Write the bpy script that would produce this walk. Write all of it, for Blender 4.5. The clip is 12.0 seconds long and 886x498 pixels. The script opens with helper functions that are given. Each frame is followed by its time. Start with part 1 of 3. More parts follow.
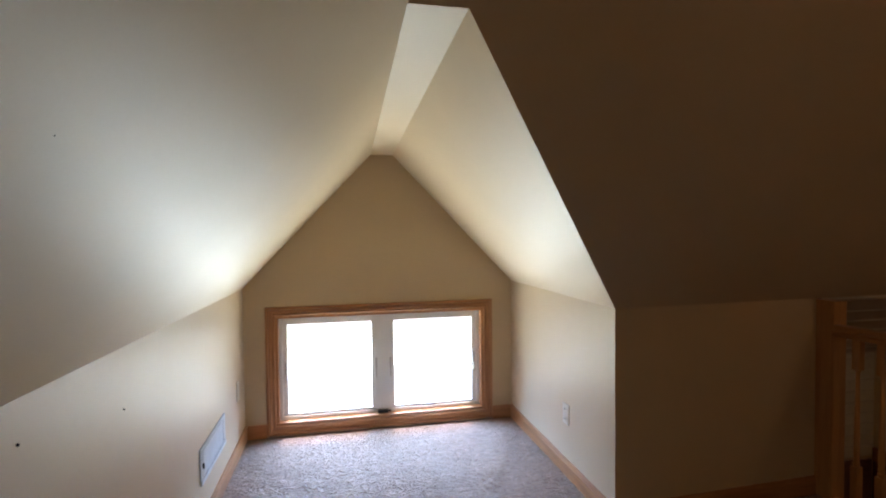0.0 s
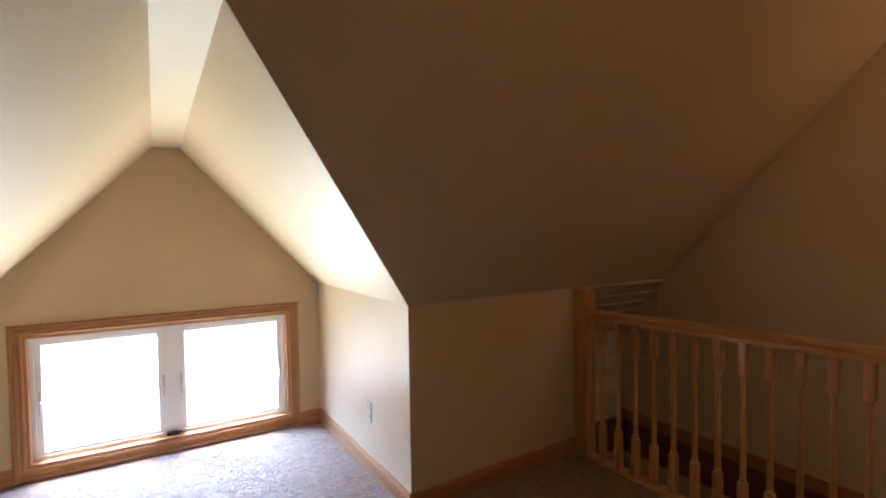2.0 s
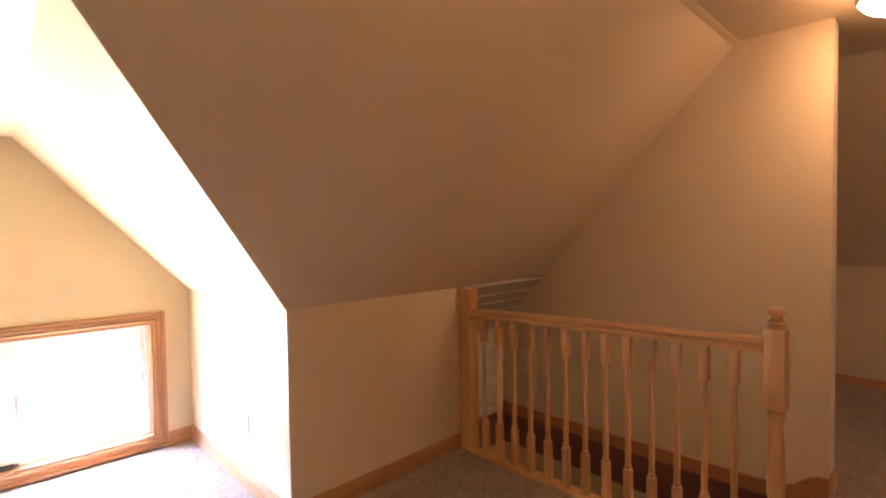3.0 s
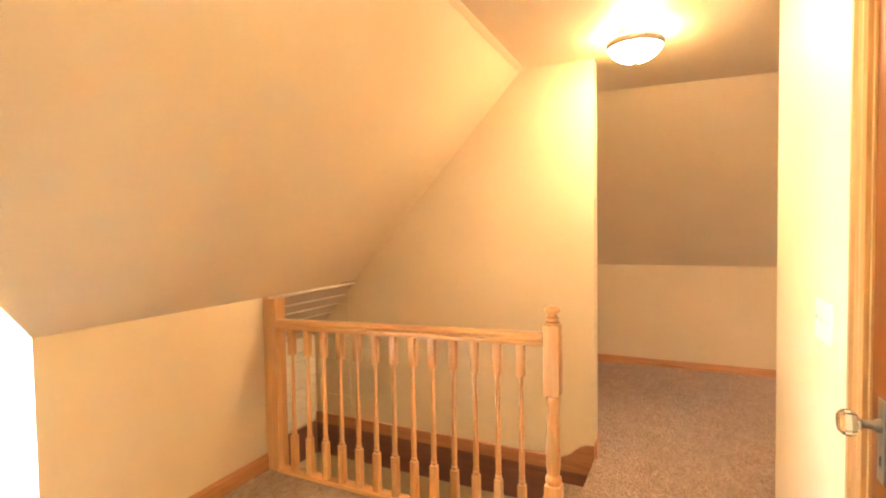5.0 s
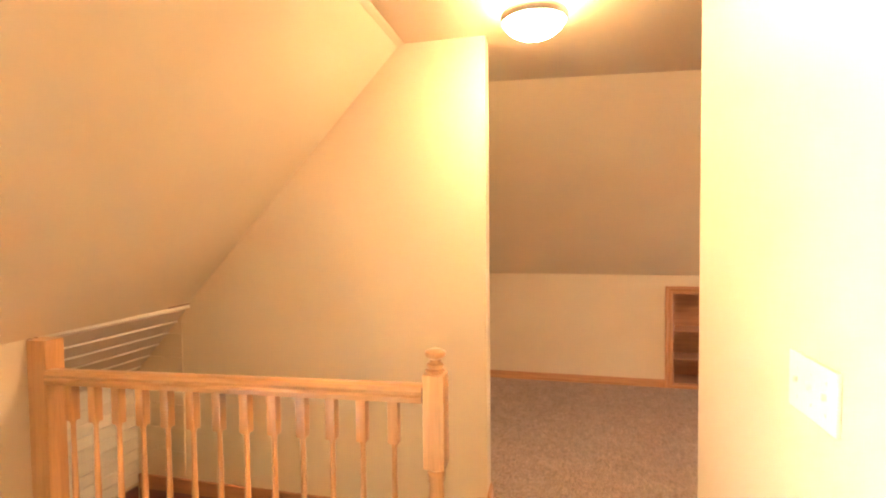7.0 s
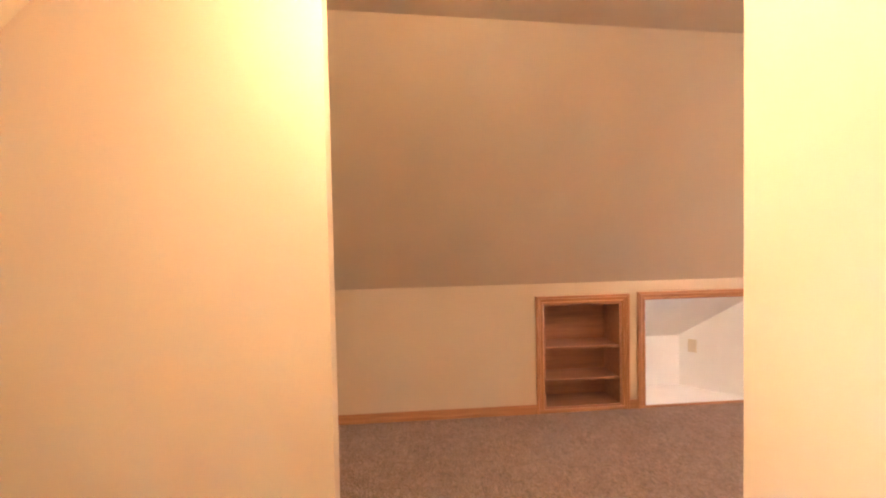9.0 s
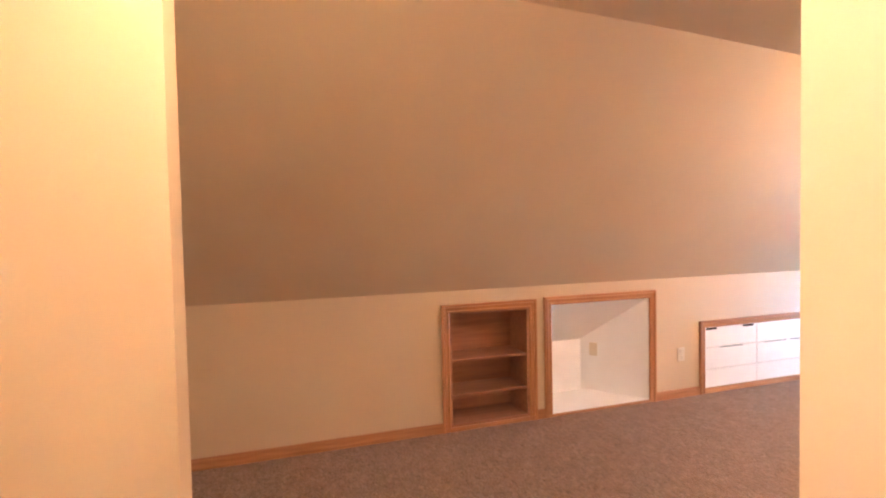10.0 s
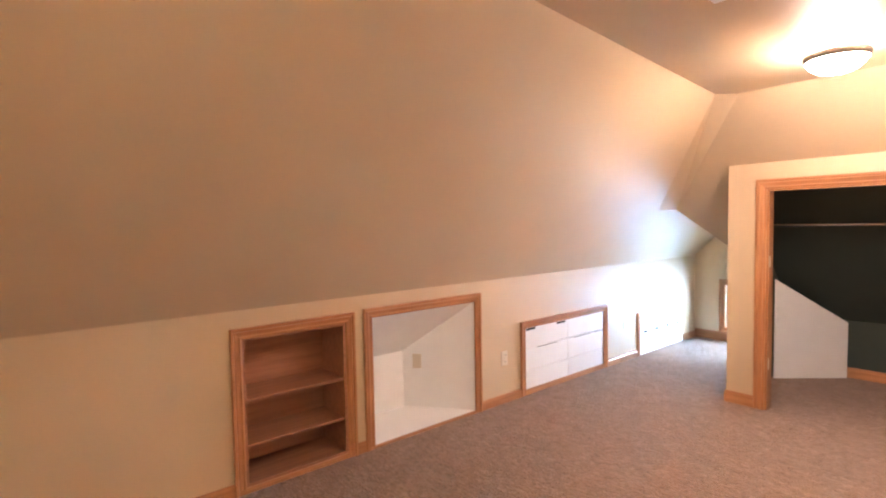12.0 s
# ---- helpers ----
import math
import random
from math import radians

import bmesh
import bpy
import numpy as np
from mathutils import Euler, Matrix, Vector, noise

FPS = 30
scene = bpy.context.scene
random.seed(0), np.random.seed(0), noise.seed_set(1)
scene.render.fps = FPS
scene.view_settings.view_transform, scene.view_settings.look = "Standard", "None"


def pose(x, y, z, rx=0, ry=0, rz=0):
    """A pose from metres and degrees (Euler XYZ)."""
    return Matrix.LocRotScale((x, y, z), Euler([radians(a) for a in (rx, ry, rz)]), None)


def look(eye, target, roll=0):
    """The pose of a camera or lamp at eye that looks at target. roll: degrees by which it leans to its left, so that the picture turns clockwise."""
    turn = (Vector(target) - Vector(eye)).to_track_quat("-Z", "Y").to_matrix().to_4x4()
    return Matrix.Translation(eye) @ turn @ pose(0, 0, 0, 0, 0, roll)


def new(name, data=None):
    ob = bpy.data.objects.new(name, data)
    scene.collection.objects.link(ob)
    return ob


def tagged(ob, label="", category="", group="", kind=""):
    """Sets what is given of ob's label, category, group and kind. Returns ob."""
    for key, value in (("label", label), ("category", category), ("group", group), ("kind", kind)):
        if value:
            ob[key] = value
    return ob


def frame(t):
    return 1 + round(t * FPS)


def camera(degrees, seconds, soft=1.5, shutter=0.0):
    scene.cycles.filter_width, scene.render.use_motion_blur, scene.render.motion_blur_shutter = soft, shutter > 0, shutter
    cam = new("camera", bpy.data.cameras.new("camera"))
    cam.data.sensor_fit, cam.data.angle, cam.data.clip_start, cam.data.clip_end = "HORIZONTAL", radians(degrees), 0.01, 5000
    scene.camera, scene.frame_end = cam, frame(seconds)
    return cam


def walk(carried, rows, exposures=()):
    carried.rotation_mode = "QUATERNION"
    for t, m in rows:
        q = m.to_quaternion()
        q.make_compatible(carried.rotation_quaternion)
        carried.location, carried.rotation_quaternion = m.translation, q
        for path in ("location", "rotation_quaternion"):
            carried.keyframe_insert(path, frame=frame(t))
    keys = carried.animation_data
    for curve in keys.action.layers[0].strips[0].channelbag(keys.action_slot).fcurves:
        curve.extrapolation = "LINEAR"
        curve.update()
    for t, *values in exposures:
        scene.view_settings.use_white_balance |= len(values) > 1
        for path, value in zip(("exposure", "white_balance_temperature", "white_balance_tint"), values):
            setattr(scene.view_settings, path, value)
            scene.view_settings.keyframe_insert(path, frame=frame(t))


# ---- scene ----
cam = camera(83.32, 12.0, soft=2.1)
walk(cam, [
    (0, look((-1.261, -2.122, 1.408), (-0.858, -0.164, 1.342), -0.62)),
    (0.5, look((-1.245, -2.134, 1.407), (-0.683, -0.215, 1.341), -0.64)),
    (1, look((-1.203, -2.145, 1.409), (-0.484, -0.280, 1.339), -0.72)),
    (1.5, look((-1.167, -2.167, 1.411), (-0.283, -0.375, 1.337), -0.77)),
    (2, look((-1.124, -2.187, 1.408), (-0.085, -0.480, 1.336), -0.83)),
    (2.5, look((-1.090, -2.195, 1.390), (0.110, -0.596, 1.326), -0.91)),
    (3, look((-1.065, -2.217, 1.397), (0.307, -0.763, 1.330), -0.95)),
    (3.5, look((-1.048, -2.234, 1.405), (0.493, -0.962, 1.334), -1.07)),
    (3.7, look((-1.044, -2.237, 1.408), (0.5606, -1.0457, 1.3358), -1.05)),
    (5.5, look((-0.926, -2.246, 1.435), (0.907, -1.449, 1.360), -0.84)),
    (6, look((-0.762, -2.217, 1.445), (1.113, -1.525, 1.369), -0.81)),
    (6.5, look((-0.571, -2.179, 1.466), (1.334, -1.575, 1.388), -0.69)),
    (7, look((-0.384, -2.122, 1.476), (1.557, -1.647, 1.399), -0.57)),
    (9, look((0.674, -1.924, 1.472), (2.663, -2.114, 1.401), -1.15)),
    (9.5, look((0.876, -1.925, 1.474), (2.832, -2.334, 1.400), -1.15)),
    (10, look((1.087, -1.927, 1.470), (2.987, -2.546, 1.403), -1.15)),
    (10.5, look((1.254, -1.967, 1.478), (3.088, -2.760, 1.392), -1.15)),
    (11, look((1.443, -2.066, 1.483), (3.194, -3.027, 1.387), -1.15)),
    (11.5, look((1.596, -2.144, 1.491), (3.242, -3.276, 1.393), -1.15)),
    (12, look((1.688, -2.204, 1.499), (3.226, -3.479, 1.398), -1.03)),
], exposures=[
    (0.0, 0.48, 6400, 23), (1.0, 0.5, 6400, 23), (1.5, 0.72, 6400, 23), (2.0, 1.15, 6420, 26), (2.5, 1.82, 6550, 31), (3.0, 2.7, 6800, 34),
    (3.5, 3.5, 6900, 32), (5.5, 4.75, 6650, 7), (7.0, 4.65, 6550, 15), (9.0, 4.38, 6050, 24), (10.5, 4.05, 6350, 34), (12.0, 3.98, 5800, 24)])

# ---------------------------------------------------------------- light
world = bpy.data.worlds.new("sky")
scene.world = world
world.use_nodes = True
wn = world.node_tree
sky = wn.nodes.new("ShaderNodeTexSky")
sky.sky_type, sky.sun_disc = "NISHITA", False
sky.sun_elevation, sky.sun_rotation = radians(68), radians(14)
wn.nodes["Background"].inputs["Strength"].default_value = 0.10
wn.links.new(sky.outputs["Color"], wn.nodes["Background"].inputs["Color"])

sun = new("sun", bpy.data.lights.new("sun", "SUN"))
sun.data.energy, sun.data.angle, sun.data.color = 5.0, radians(0.5), (1.0, 0.95, 0.86)
sun.matrix_world = look((0, 0, 30), (-3.0, -12.8, 0))

LAMP = (1.0, 0.69, 0.37)          # warm bulb
LAMP_POWER = 1.75
LAMP_HALL_POWER = 0.8
LAMP_FAR_POWER = 3.6


def window_light(name, at, target, w, h, power, colour, spread=180):
    lamp = new(name, bpy.data.lights.new(name, "AREA"))
    lamp.data.shape, lamp.data.size, lamp.data.size_y = "RECTANGLE", w, h
    lamp.data.energy, lamp.data.color = power, colour
    lamp.data.spread = radians(spread)
    lamp.matrix_world = look(at, target)
    return lamp


SKYLIGHT, FOLIAGE = (0.48, 0.90, 1.58), (0.88, 1.08, 0.97)      # blue from above, green-white from below
window_light("window_skylight", (-0.96, 1.595, 0.47), (-0.94, 0.95, -0.15), 1.38, 0.68, 24, SKYLIGHT, 93)
window_light("window_ground_light", (-0.96, 1.592, 0.47), (-0.94, 1.12, 1.0), 1.38, 0.68, 13, FOLIAGE, 108)
window_light("window_daylight", (3.865, -8.83, 0.43), (4.5, -7.8, 0.30), 0.54, 0.48, 1.9, (0.58, 1.0, 1.36), 105)

# ---------------------------------------------------------------- materials


def mat(name, colour, rough=0.6, metal=0.0, vary=0.06, scale=6.0, grain=120.0, bump=0.05, spec=0.5, coat=0.0):
    """A painted or plain surface: two scales of tone and a fine relief."""
    m = bpy.data.materials.new(name)
    m.use_nodes = True
    nt, b = m.node_tree, m.node_tree.nodes["Principled BSDF"]
    tc = nt.nodes.new("ShaderNodeTexCoord")
    big, fine = nt.nodes.new("ShaderNodeTexNoise"), nt.nodes.new("ShaderNodeTexNoise")
    big.inputs["Scale"].default_value, big.inputs["Detail"].default_value = scale, 3
    fine.inputs["Scale"].default_value, fine.inputs["Detail"].default_value = grain, 2
    mix = nt.nodes.new("ShaderNodeMix")
    mix.data_type, mix.blend_type = "RGBA", "MIX"
    lo = [max(0, c * (1 - vary)) for c in colour]
    hi = [min(1, c * (1 + vary)) for c in colour]
    mix.inputs["A"].default_value, mix.inputs["B"].default_value = (*lo, 1), (*hi, 1)
    add = nt.nodes.new("ShaderNodeMath")
    add.operation = "MULTIPLY_ADD"
    add.inputs[1].default_value = 0.35
    for n in (big, fine):
        nt.links.new(tc.outputs["Object"], n.inputs["Vector"])
    nt.links.new(fine.outputs["Fac"], add.inputs[0])
    nt.links.new(big.outputs["Fac"], add.inputs[2])
    ramp = nt.nodes.new("ShaderNodeMapRange")
    ramp.inputs["From Min"].default_value, ramp.inputs["From Max"].default_value = 0.4, 0.95
    nt.links.new(add.outputs[0], ramp.inputs["Value"])
    nt.links.new(ramp.outputs["Result"], mix.inputs["Factor"])
    nt.links.new(mix.outputs["Result"], b.inputs["Base Color"])
    bp = nt.nodes.new("ShaderNodeBump")
    bp.inputs["Strength"].default_value, bp.inputs["Distance"].default_value = bump, 0.002
    nt.links.new(fine.outputs["Fac"], bp.inputs["Height"])
    nt.links.new(bp.outputs["Normal"], b.inputs["Normal"])
    b.inputs["Roughness"].default_value, b.inputs["Metallic"].default_value = rough, metal
    b.inputs["Specular IOR Level"].default_value = spec
    b.inputs["Coat Weight"].default_value = coat
    return m


def wood_mat(name, dark, light, axis=2, rough=0.38, ring=26.0, spec=0.5):
    """Varnished oak with the grain along one axis; each piece differs a little."""
    m = bpy.data.materials.new(name)
    m.use_nodes = True
    nt, b = m.node_tree, m.node_tree.nodes["Principled BSDF"]
    tc, mp = nt.nodes.new("ShaderNodeTexCoord"), nt.nodes.new("ShaderNodeMapping")
    info = nt.nodes.new("ShaderNodeObjectInfo")
    sc = [ring, ring, ring]
    sc[axis] = ring * 0.06
    mp.inputs["Scale"].default_value = sc
    nt.links.new(tc.outputs["Object"], mp.inputs["Vector"])
    off = nt.nodes.new("ShaderNodeVectorMath")
    off.operation = "SCALE"
    off.inputs[0].default_value = (7, 5, 3)
    nt.links.new(info.outputs["Random"], off.inputs["Scale"])
    nt.links.new(off.outputs[0], mp.inputs["Location"])
    n = nt.nodes.new("ShaderNodeTexNoise")
    n.inputs["Scale"].default_value, n.inputs["Detail"].default_value, n.inputs["Distortion"].default_value = 1.2, 5, 0.6
    nt.links.new(mp.outputs["Vector"], n.inputs["Vector"])
    fine = nt.nodes.new("ShaderNodeTexNoise")
    fine.inputs["Scale"].default_value, fine.inputs["Detail"].default_value = 7.0, 3
    nt.links.new(mp.outputs["Vector"], fine.inputs["Vector"])
    add = nt.nodes.new("ShaderNodeMath")
    add.operation = "MULTIPLY_ADD"
    add.inputs[1].default_value = 0.4
    nt.links.new(fine.outputs["Fac"], add.inputs[0])
    nt.links.new(n.outputs["Fac"], add.inputs[2])
    r = nt.nodes.new("ShaderNodeMapRange")
    r.inputs["From Min"].default_value, r.inputs["From Max"].default_value = 0.45, 0.95
    nt.links.new(add.outputs[0], r.inputs["Value"])
    mix = nt.nodes.new("ShaderNodeMix")
    mix.data_type = "RGBA"
    mix.inputs["A"].default_value, mix.inputs["B"].default_value = (*dark, 1), (*light, 1)
    nt.links.new(r.outputs["Result"], mix.inputs["Factor"])
    hsv = nt.nodes.new("ShaderNodeHueSaturation")
    val = nt.nodes.new("ShaderNodeMapRange")
    val.inputs["To Min"].default_value, val.inputs["To Max"].default_value = 0.88, 1.12
    nt.links.new(info.outputs["Random"], val.inputs["Value"])
    nt.links.new(val.outputs["Result"], hsv.inputs["Value"])
    nt.links.new(mix.outputs["Result"], hsv.inputs["Color"])
    nt.links.new(hsv.outputs["Color"], b.inputs["Base Color"])
    bp = nt.nodes.new("ShaderNodeBump")
    bp.inputs["Strength"].default_value, bp.inputs["Distance"].default_value = 0.12, 0.001
    nt.links.new(add.outputs[0], bp.inputs["Height"])
    nt.links.new(bp.outputs["Normal"], b.inputs["Normal"])
    b.inputs["Roughness"].default_value, b.inputs["Specular IOR Level"].default_value = rough, spec
    return m


def carpet_mat():
    m = bpy.data.materials.new("carpet")
    m.use_nodes = True
    nt, b = m.node_tree, m.node_tree.nodes["Principled BSDF"]
    tc = nt.nodes.new("ShaderNodeTexCoord")
    def noise_at(scale, detail, distortion=0.0):
        n = nt.nodes.new("ShaderNodeTexNoise")
        n.inputs["Scale"].default_value, n.inputs["Detail"].default_value = scale, detail
        n.inputs["Distortion"].default_value = distortion
        nt.links.new(tc.outputs["Object"], n.inputs["Vector"])
        return n
    tuft, clump, wear = noise_at(85, 2, 1.5), noise_at(30, 1, 1.6), noise_at(7.0, 3)
    lay = nt.nodes.new("ShaderNodeMapping")
    lay.inputs["Scale"].default_value = (0.75, 1.6, 1.0)
    lay.inputs["Rotation"].default_value = (0, 0, 0.35)
    nt.links.new(tc.outputs["Object"], lay.inputs["Vector"])
    for n in (tuft, clump):
        nt.links.new(lay.outputs["Vector"], n.inputs["Vector"])
    mul = nt.nodes.new("ShaderNodeMath")
    mul.operation = "MULTIPLY_ADD"
    mul.inputs[1].default_value = 0.26
    nt.links.new(tuft.outputs["Fac"], mul.inputs[0])
    nt.links.new(clump.outputs["Fac"], mul.inputs[2])
    mul2 = nt.nodes.new("ShaderNodeMath")
    mul2.operation = "MULTIPLY_ADD"
    mul2.inputs[1].default_value = 0.3
    nt.links.new(wear.outputs["Fac"], mul2.inputs[0])
    nt.links.new(mul.outputs[0], mul2.inputs[2])
    r = nt.nodes.new("ShaderNodeValToRGB")
    r.color_ramp.elements[0].position, r.color_ramp.elements[0].color = 0.30, (0.295, 0.19, 0.130, 1)
    r.color_ramp.elements[1].position, r.color_ramp.elements[1].color = 0.54, (0.525, 0.35, 0.246, 1)
    half = nt.nodes.new("ShaderNodeMath")
    half.operation = "MULTIPLY"
    half.inputs[1].default_value = 0.5
    nt.links.new(mul2.outputs[0], half.inputs[0])
    nt.links.new(half.outputs[0], r.inputs["Fac"])
    nt.links.new(r.outputs["Color"], b.inputs["Base Color"])
    bp = nt.nodes.new("ShaderNodeBump")
    bp.inputs["Strength"].default_value, bp.inputs["Distance"].default_value = 1.0, 0.05
    nt.links.new(mul.outputs[0], bp.inputs["Height"])
    nt.links.new(bp.outputs["Normal"], b.inputs["Normal"])
    b.inputs["Roughness"].default_value, b.inputs["Specular IOR Level"].default_value = 0.95, 0.1
    b.inputs["Sheen Weight"].default_value = 0.15
    return m


def glow_mat(name, colour, strength):
    m = bpy.data.materials.new(name)
    m.use_nodes = True
    b = m.node_tree.nodes["Principled BSDF"]
    b.inputs["Base Color"].default_value = (0.8, 0.78, 0.72, 1)
    b.inputs["Emission Color"].default_value = (*colour, 1)
    b.inputs["Emission Strength"].default_value = strength
    return m


def glass_mat(name, rough=0.0, tint=(1, 1, 1)):
    m = bpy.data.materials.new(name)
    m.use_nodes = True
    b = m.node_tree.nodes["Principled BSDF"]
    b.inputs["Base Color"].default_value = (*tint, 1)
    b.inputs["Transmission Weight"].default_value, b.inputs["Roughness"].default_value = 1.0, rough
    b.inputs["IOR"].default_value = 1.5
    return m


WALL = mat("wall_paint", (0.578, 0.44, 0.276), rough=0.52, vary=0.03, scale=2.5, grain=240, bump=0.06)
CEIL = mat("ceiling_paint", (0.578, 0.44, 0.276), rough=0.52, vary=0.03, scale=2.5, grain=240, bump=0.06)
OAK_X = wood_mat("oak_along_x", (0.31, 0.128, 0.048), (0.51, 0.24, 0.096), 0)
OAK_Y = wood_mat("oak_along_y", (0.31, 0.128, 0.048), (0.51, 0.24, 0.096), 1)
OAK_Z = wood_mat("oak_along_z", (0.31, 0.128, 0.048), (0.51, 0.24, 0.096), 2)
RAIL_Y = wood_mat("golden_oak_along_y", (0.39, 0.185, 0.066), (0.59, 0.305, 0.122), 1, rough=0.3)
RAIL_Z = wood_mat("golden_oak_along_z", (0.39, 0.185, 0.066), (0.59, 0.305, 0.122), 2, rough=0.3)
DOOR_WOOD = wood_mat("door_wood", (0.085, 0.021, 0.0035), (0.135, 0.037, 0.006), 2, rough=0.5, spec=0.15)
DOOR_TRIM = wood_mat("honey_oak_door_trim", (0.22, 0.094, 0.028), (0.34, 0.16, 0.05), 2, rough=0.5, spec=0.2)
DOOR_PANEL = wood_mat("door_panel_wood", (0.052, 0.013, 0.006), (0.088, 0.023, 0.010), 2, rough=0.45, spec=0.2)
CASE_WOOD = wood_mat("bookcase_stained_wood", (0.26, 0.112, 0.058), (0.41, 0.19, 0.098), 0, rough=0.45)
RED_OAK = wood_mat("reddish_oak", (0.29, 0.115, 0.05), (0.45, 0.19, 0.085), 1)
# stain of the skirt boards; also stands for shade behind the stair boards
DARK_WOOD_AND_GAP_SHADE = wood_mat("dark_stained_wood_and_gap_shade", (0.15, 0.058, 0.042), (0.22, 0.086, 0.06), 1, rough=0.45)
CARPET = carpet_mat()
WHITE = mat("white_paint", (0.83, 0.83, 0.82), rough=0.4, vary=0.03, grain=160)
PLASTIC = mat("ivory_plastic", (0.64, 0.57, 0.45), rough=0.35, vary=0.02, bump=0.01)
WHITE_PLASTIC = mat("white_vinyl", (0.82, 0.82, 0.80), rough=0.35, vary=0.02, bump=0.01)
PLANK = mat("cream_plank_paint", (0.66, 0.59, 0.47), rough=0.45, vary=0.06, scale=9)
PLANK_TAN = mat("tan_plank_paint", (0.47, 0.36, 0.26), rough=0.5, vary=0.05, scale=9)
REGISTER = mat("pale_grey_enamel", (0.60, 0.61, 0.61), rough=0.75, spec=0.2, vary=0.08, scale=20)
GREEN = mat("dark_green_paint", (0.035, 0.05, 0.042), rough=0.6, vary=0.1, scale=3)
CHROME = mat("polished_chrome", (0.78, 0.77, 0.75), rough=0.16, metal=1.0, vary=0.03)
STEEL = mat("brushed_metal", (0.55, 0.53, 0.5), rough=0.3, metal=1.0, vary=0.05)
NICKEL = mat("grey_nickel", (0.36, 0.33, 0.30), rough=0.35, metal=0.9, vary=0.08)
AGED = mat("aged_steel_plate", (0.16, 0.14, 0.12), rough=0.4, metal=0.8, vary=0.25, scale=40)
BLACK = mat("black_plastic", (0.02, 0.02, 0.02), rough=0.5, vary=0.2)
HOLE = mat("dark_hole", (0.01, 0.01, 0.01), rough=0.9, vary=0.1)
GLASS = glass_mat("window_glass")
CRYSTAL = glass_mat("crystal_glass", 0.02, (0.98, 0.97, 0.93))
SHADE = glow_mat("lit_glass_shade", LAMP, 6.0 * LAMP_POWER)
SHADE_HALL = glow_mat("lit_glass_shade_hall", LAMP, 6.0 * LAMP_HALL_POWER)
SHADE_FAR = glow_mat("lit_glass_shade_far", (1.0, 0.80, 0.585), 6.0 * LAMP_FAR_POWER)
GRASS = mat("grass", (0.07, 0.11, 0.04), rough=0.9, vary=0.4, scale=0.3, grain=8)

# ---------------------------------------------------------------- mesh helpers


def part(name, bm, material, parent=None, label="", smooth=False, placed=False):
    """One mesh. Under a parent its points are in the parent's own frame, or with placed in the world's."""
    me = bpy.data.meshes.new(name)
    bmesh.ops.recalc_face_normals(bm, faces=bm.faces)
    bm.to_mesh(me)
    bm.free()
    me.materials.append(material)
    if smooth:
        me.shade_smooth()
        me.set_sharp_from_angle(angle=radians(40))
    ob = new(name, me)
    if parent:
        ob.parent = parent
        if placed:
            ob.matrix_parent_inverse = parent.matrix_basis.inverted()
    if label:
        ob["label"] = label
    return ob


def thing(name, at, label, category, group="", kind=""):
    ob = new(name)
    ob.empty_display_size = 0.1
    ob.matrix_basis = pose(*at)
    return tagged(ob, label, category, group, kind)


def box(bm, x0, x1, y0, y1, z0, z1, bevel=0.0):
    vs = [bm.verts.new((x, y, z)) for z in (z0, z1) for x, y in ((x0, y0), (x1, y0), (x1, y1), (x0, y1))]
    fs = [bm.faces.new([vs[i] for i in f]) for f in ((3, 2, 1, 0), (4, 5, 6, 7), (0, 1, 5, 4), (1, 2, 6, 5), (2, 3, 7, 6), (3, 0, 4, 7))]
    if bevel:
        bmesh.ops.bevel(bm, geom=list({e for f in fs for e in f.edges}), offset=bevel, segments=2, affect="EDGES", profile=0.6)
    return bm


def boxes(*rows, bevel=0.0):
    bm = bmesh.new()
    for r in rows:
        box(bm, *r, bevel=bevel)
    return bm


def slab(points, out):
    """A flat polygon given thickness by the vector out."""
    bm = bmesh.new()
    a = [bm.verts.new(p) for p in points]
    b = [bm.verts.new(Vector(p) + Vector(out)) for p in points]
    bm.faces.new(a)
    bm.faces.new(b[::-1])
    for i in range(len(a)):
        j = (i + 1) % len(a)
        bm.faces.new((a[i], b[i], b[j], a[j]))
    return bm


def lathe(profile, segs=20, centre=(0, 0), bm=None):
    """Rings of (radius, z) round an upright axis."""
    bm = bm or bmesh.new()
    rings = []
    for r, z in profile:
        rings.append([bm.verts.new((centre[0] + r * math.cos(2 * math.pi * k / segs), centre[1] + r * math.sin(2 * math.pi * k / segs), z)) for k in range(segs)])
    for a, b in zip(rings, rings[1:]):
        for k in range(segs):
            j = (k + 1) % segs
            bm.faces.new((a[k], a[j], b[j], b[k]))
    bm.faces.new(rings[0][::-1])
    bm.faces.new(rings[-1])
    return bm


def structure(name, bm, material, label, category):
    return tagged(part(name, bm, material), label, category, kind="structure")


# ---------------------------------------------------------------- plan
HK = 1.04                 # knee wall height
ZC = 2.45                 # flat ceiling
WX = -1.92                # west knee wall
SKEW = 0.035              # the north knee wall runs a little askew
MS = 1.06                 # pitch of the north slope
YD = 1.46                 # dormer's end wall
SX = 2.135                # stair wall
SY = -1.731               # its free end
RY = -2.595               # door wall
RX = 1.577                # its corner
EX = 4.52                 # east knee wall
RIDGE = 1.965
T = 0.12


def north_y(x, z):
    return SKEW * x - (z - HK) / MS * (1 + 0.0105 * max(x, 0.0))


xr0, xr1 = -1.04, -0.885          # the dormer's flat ridge strip at the end wall
xn0, xn1, yr = -1.092, -0.938, -0.905   # and where it meets the north slope
xw = -0.66                        # west edge of the flat ceiling

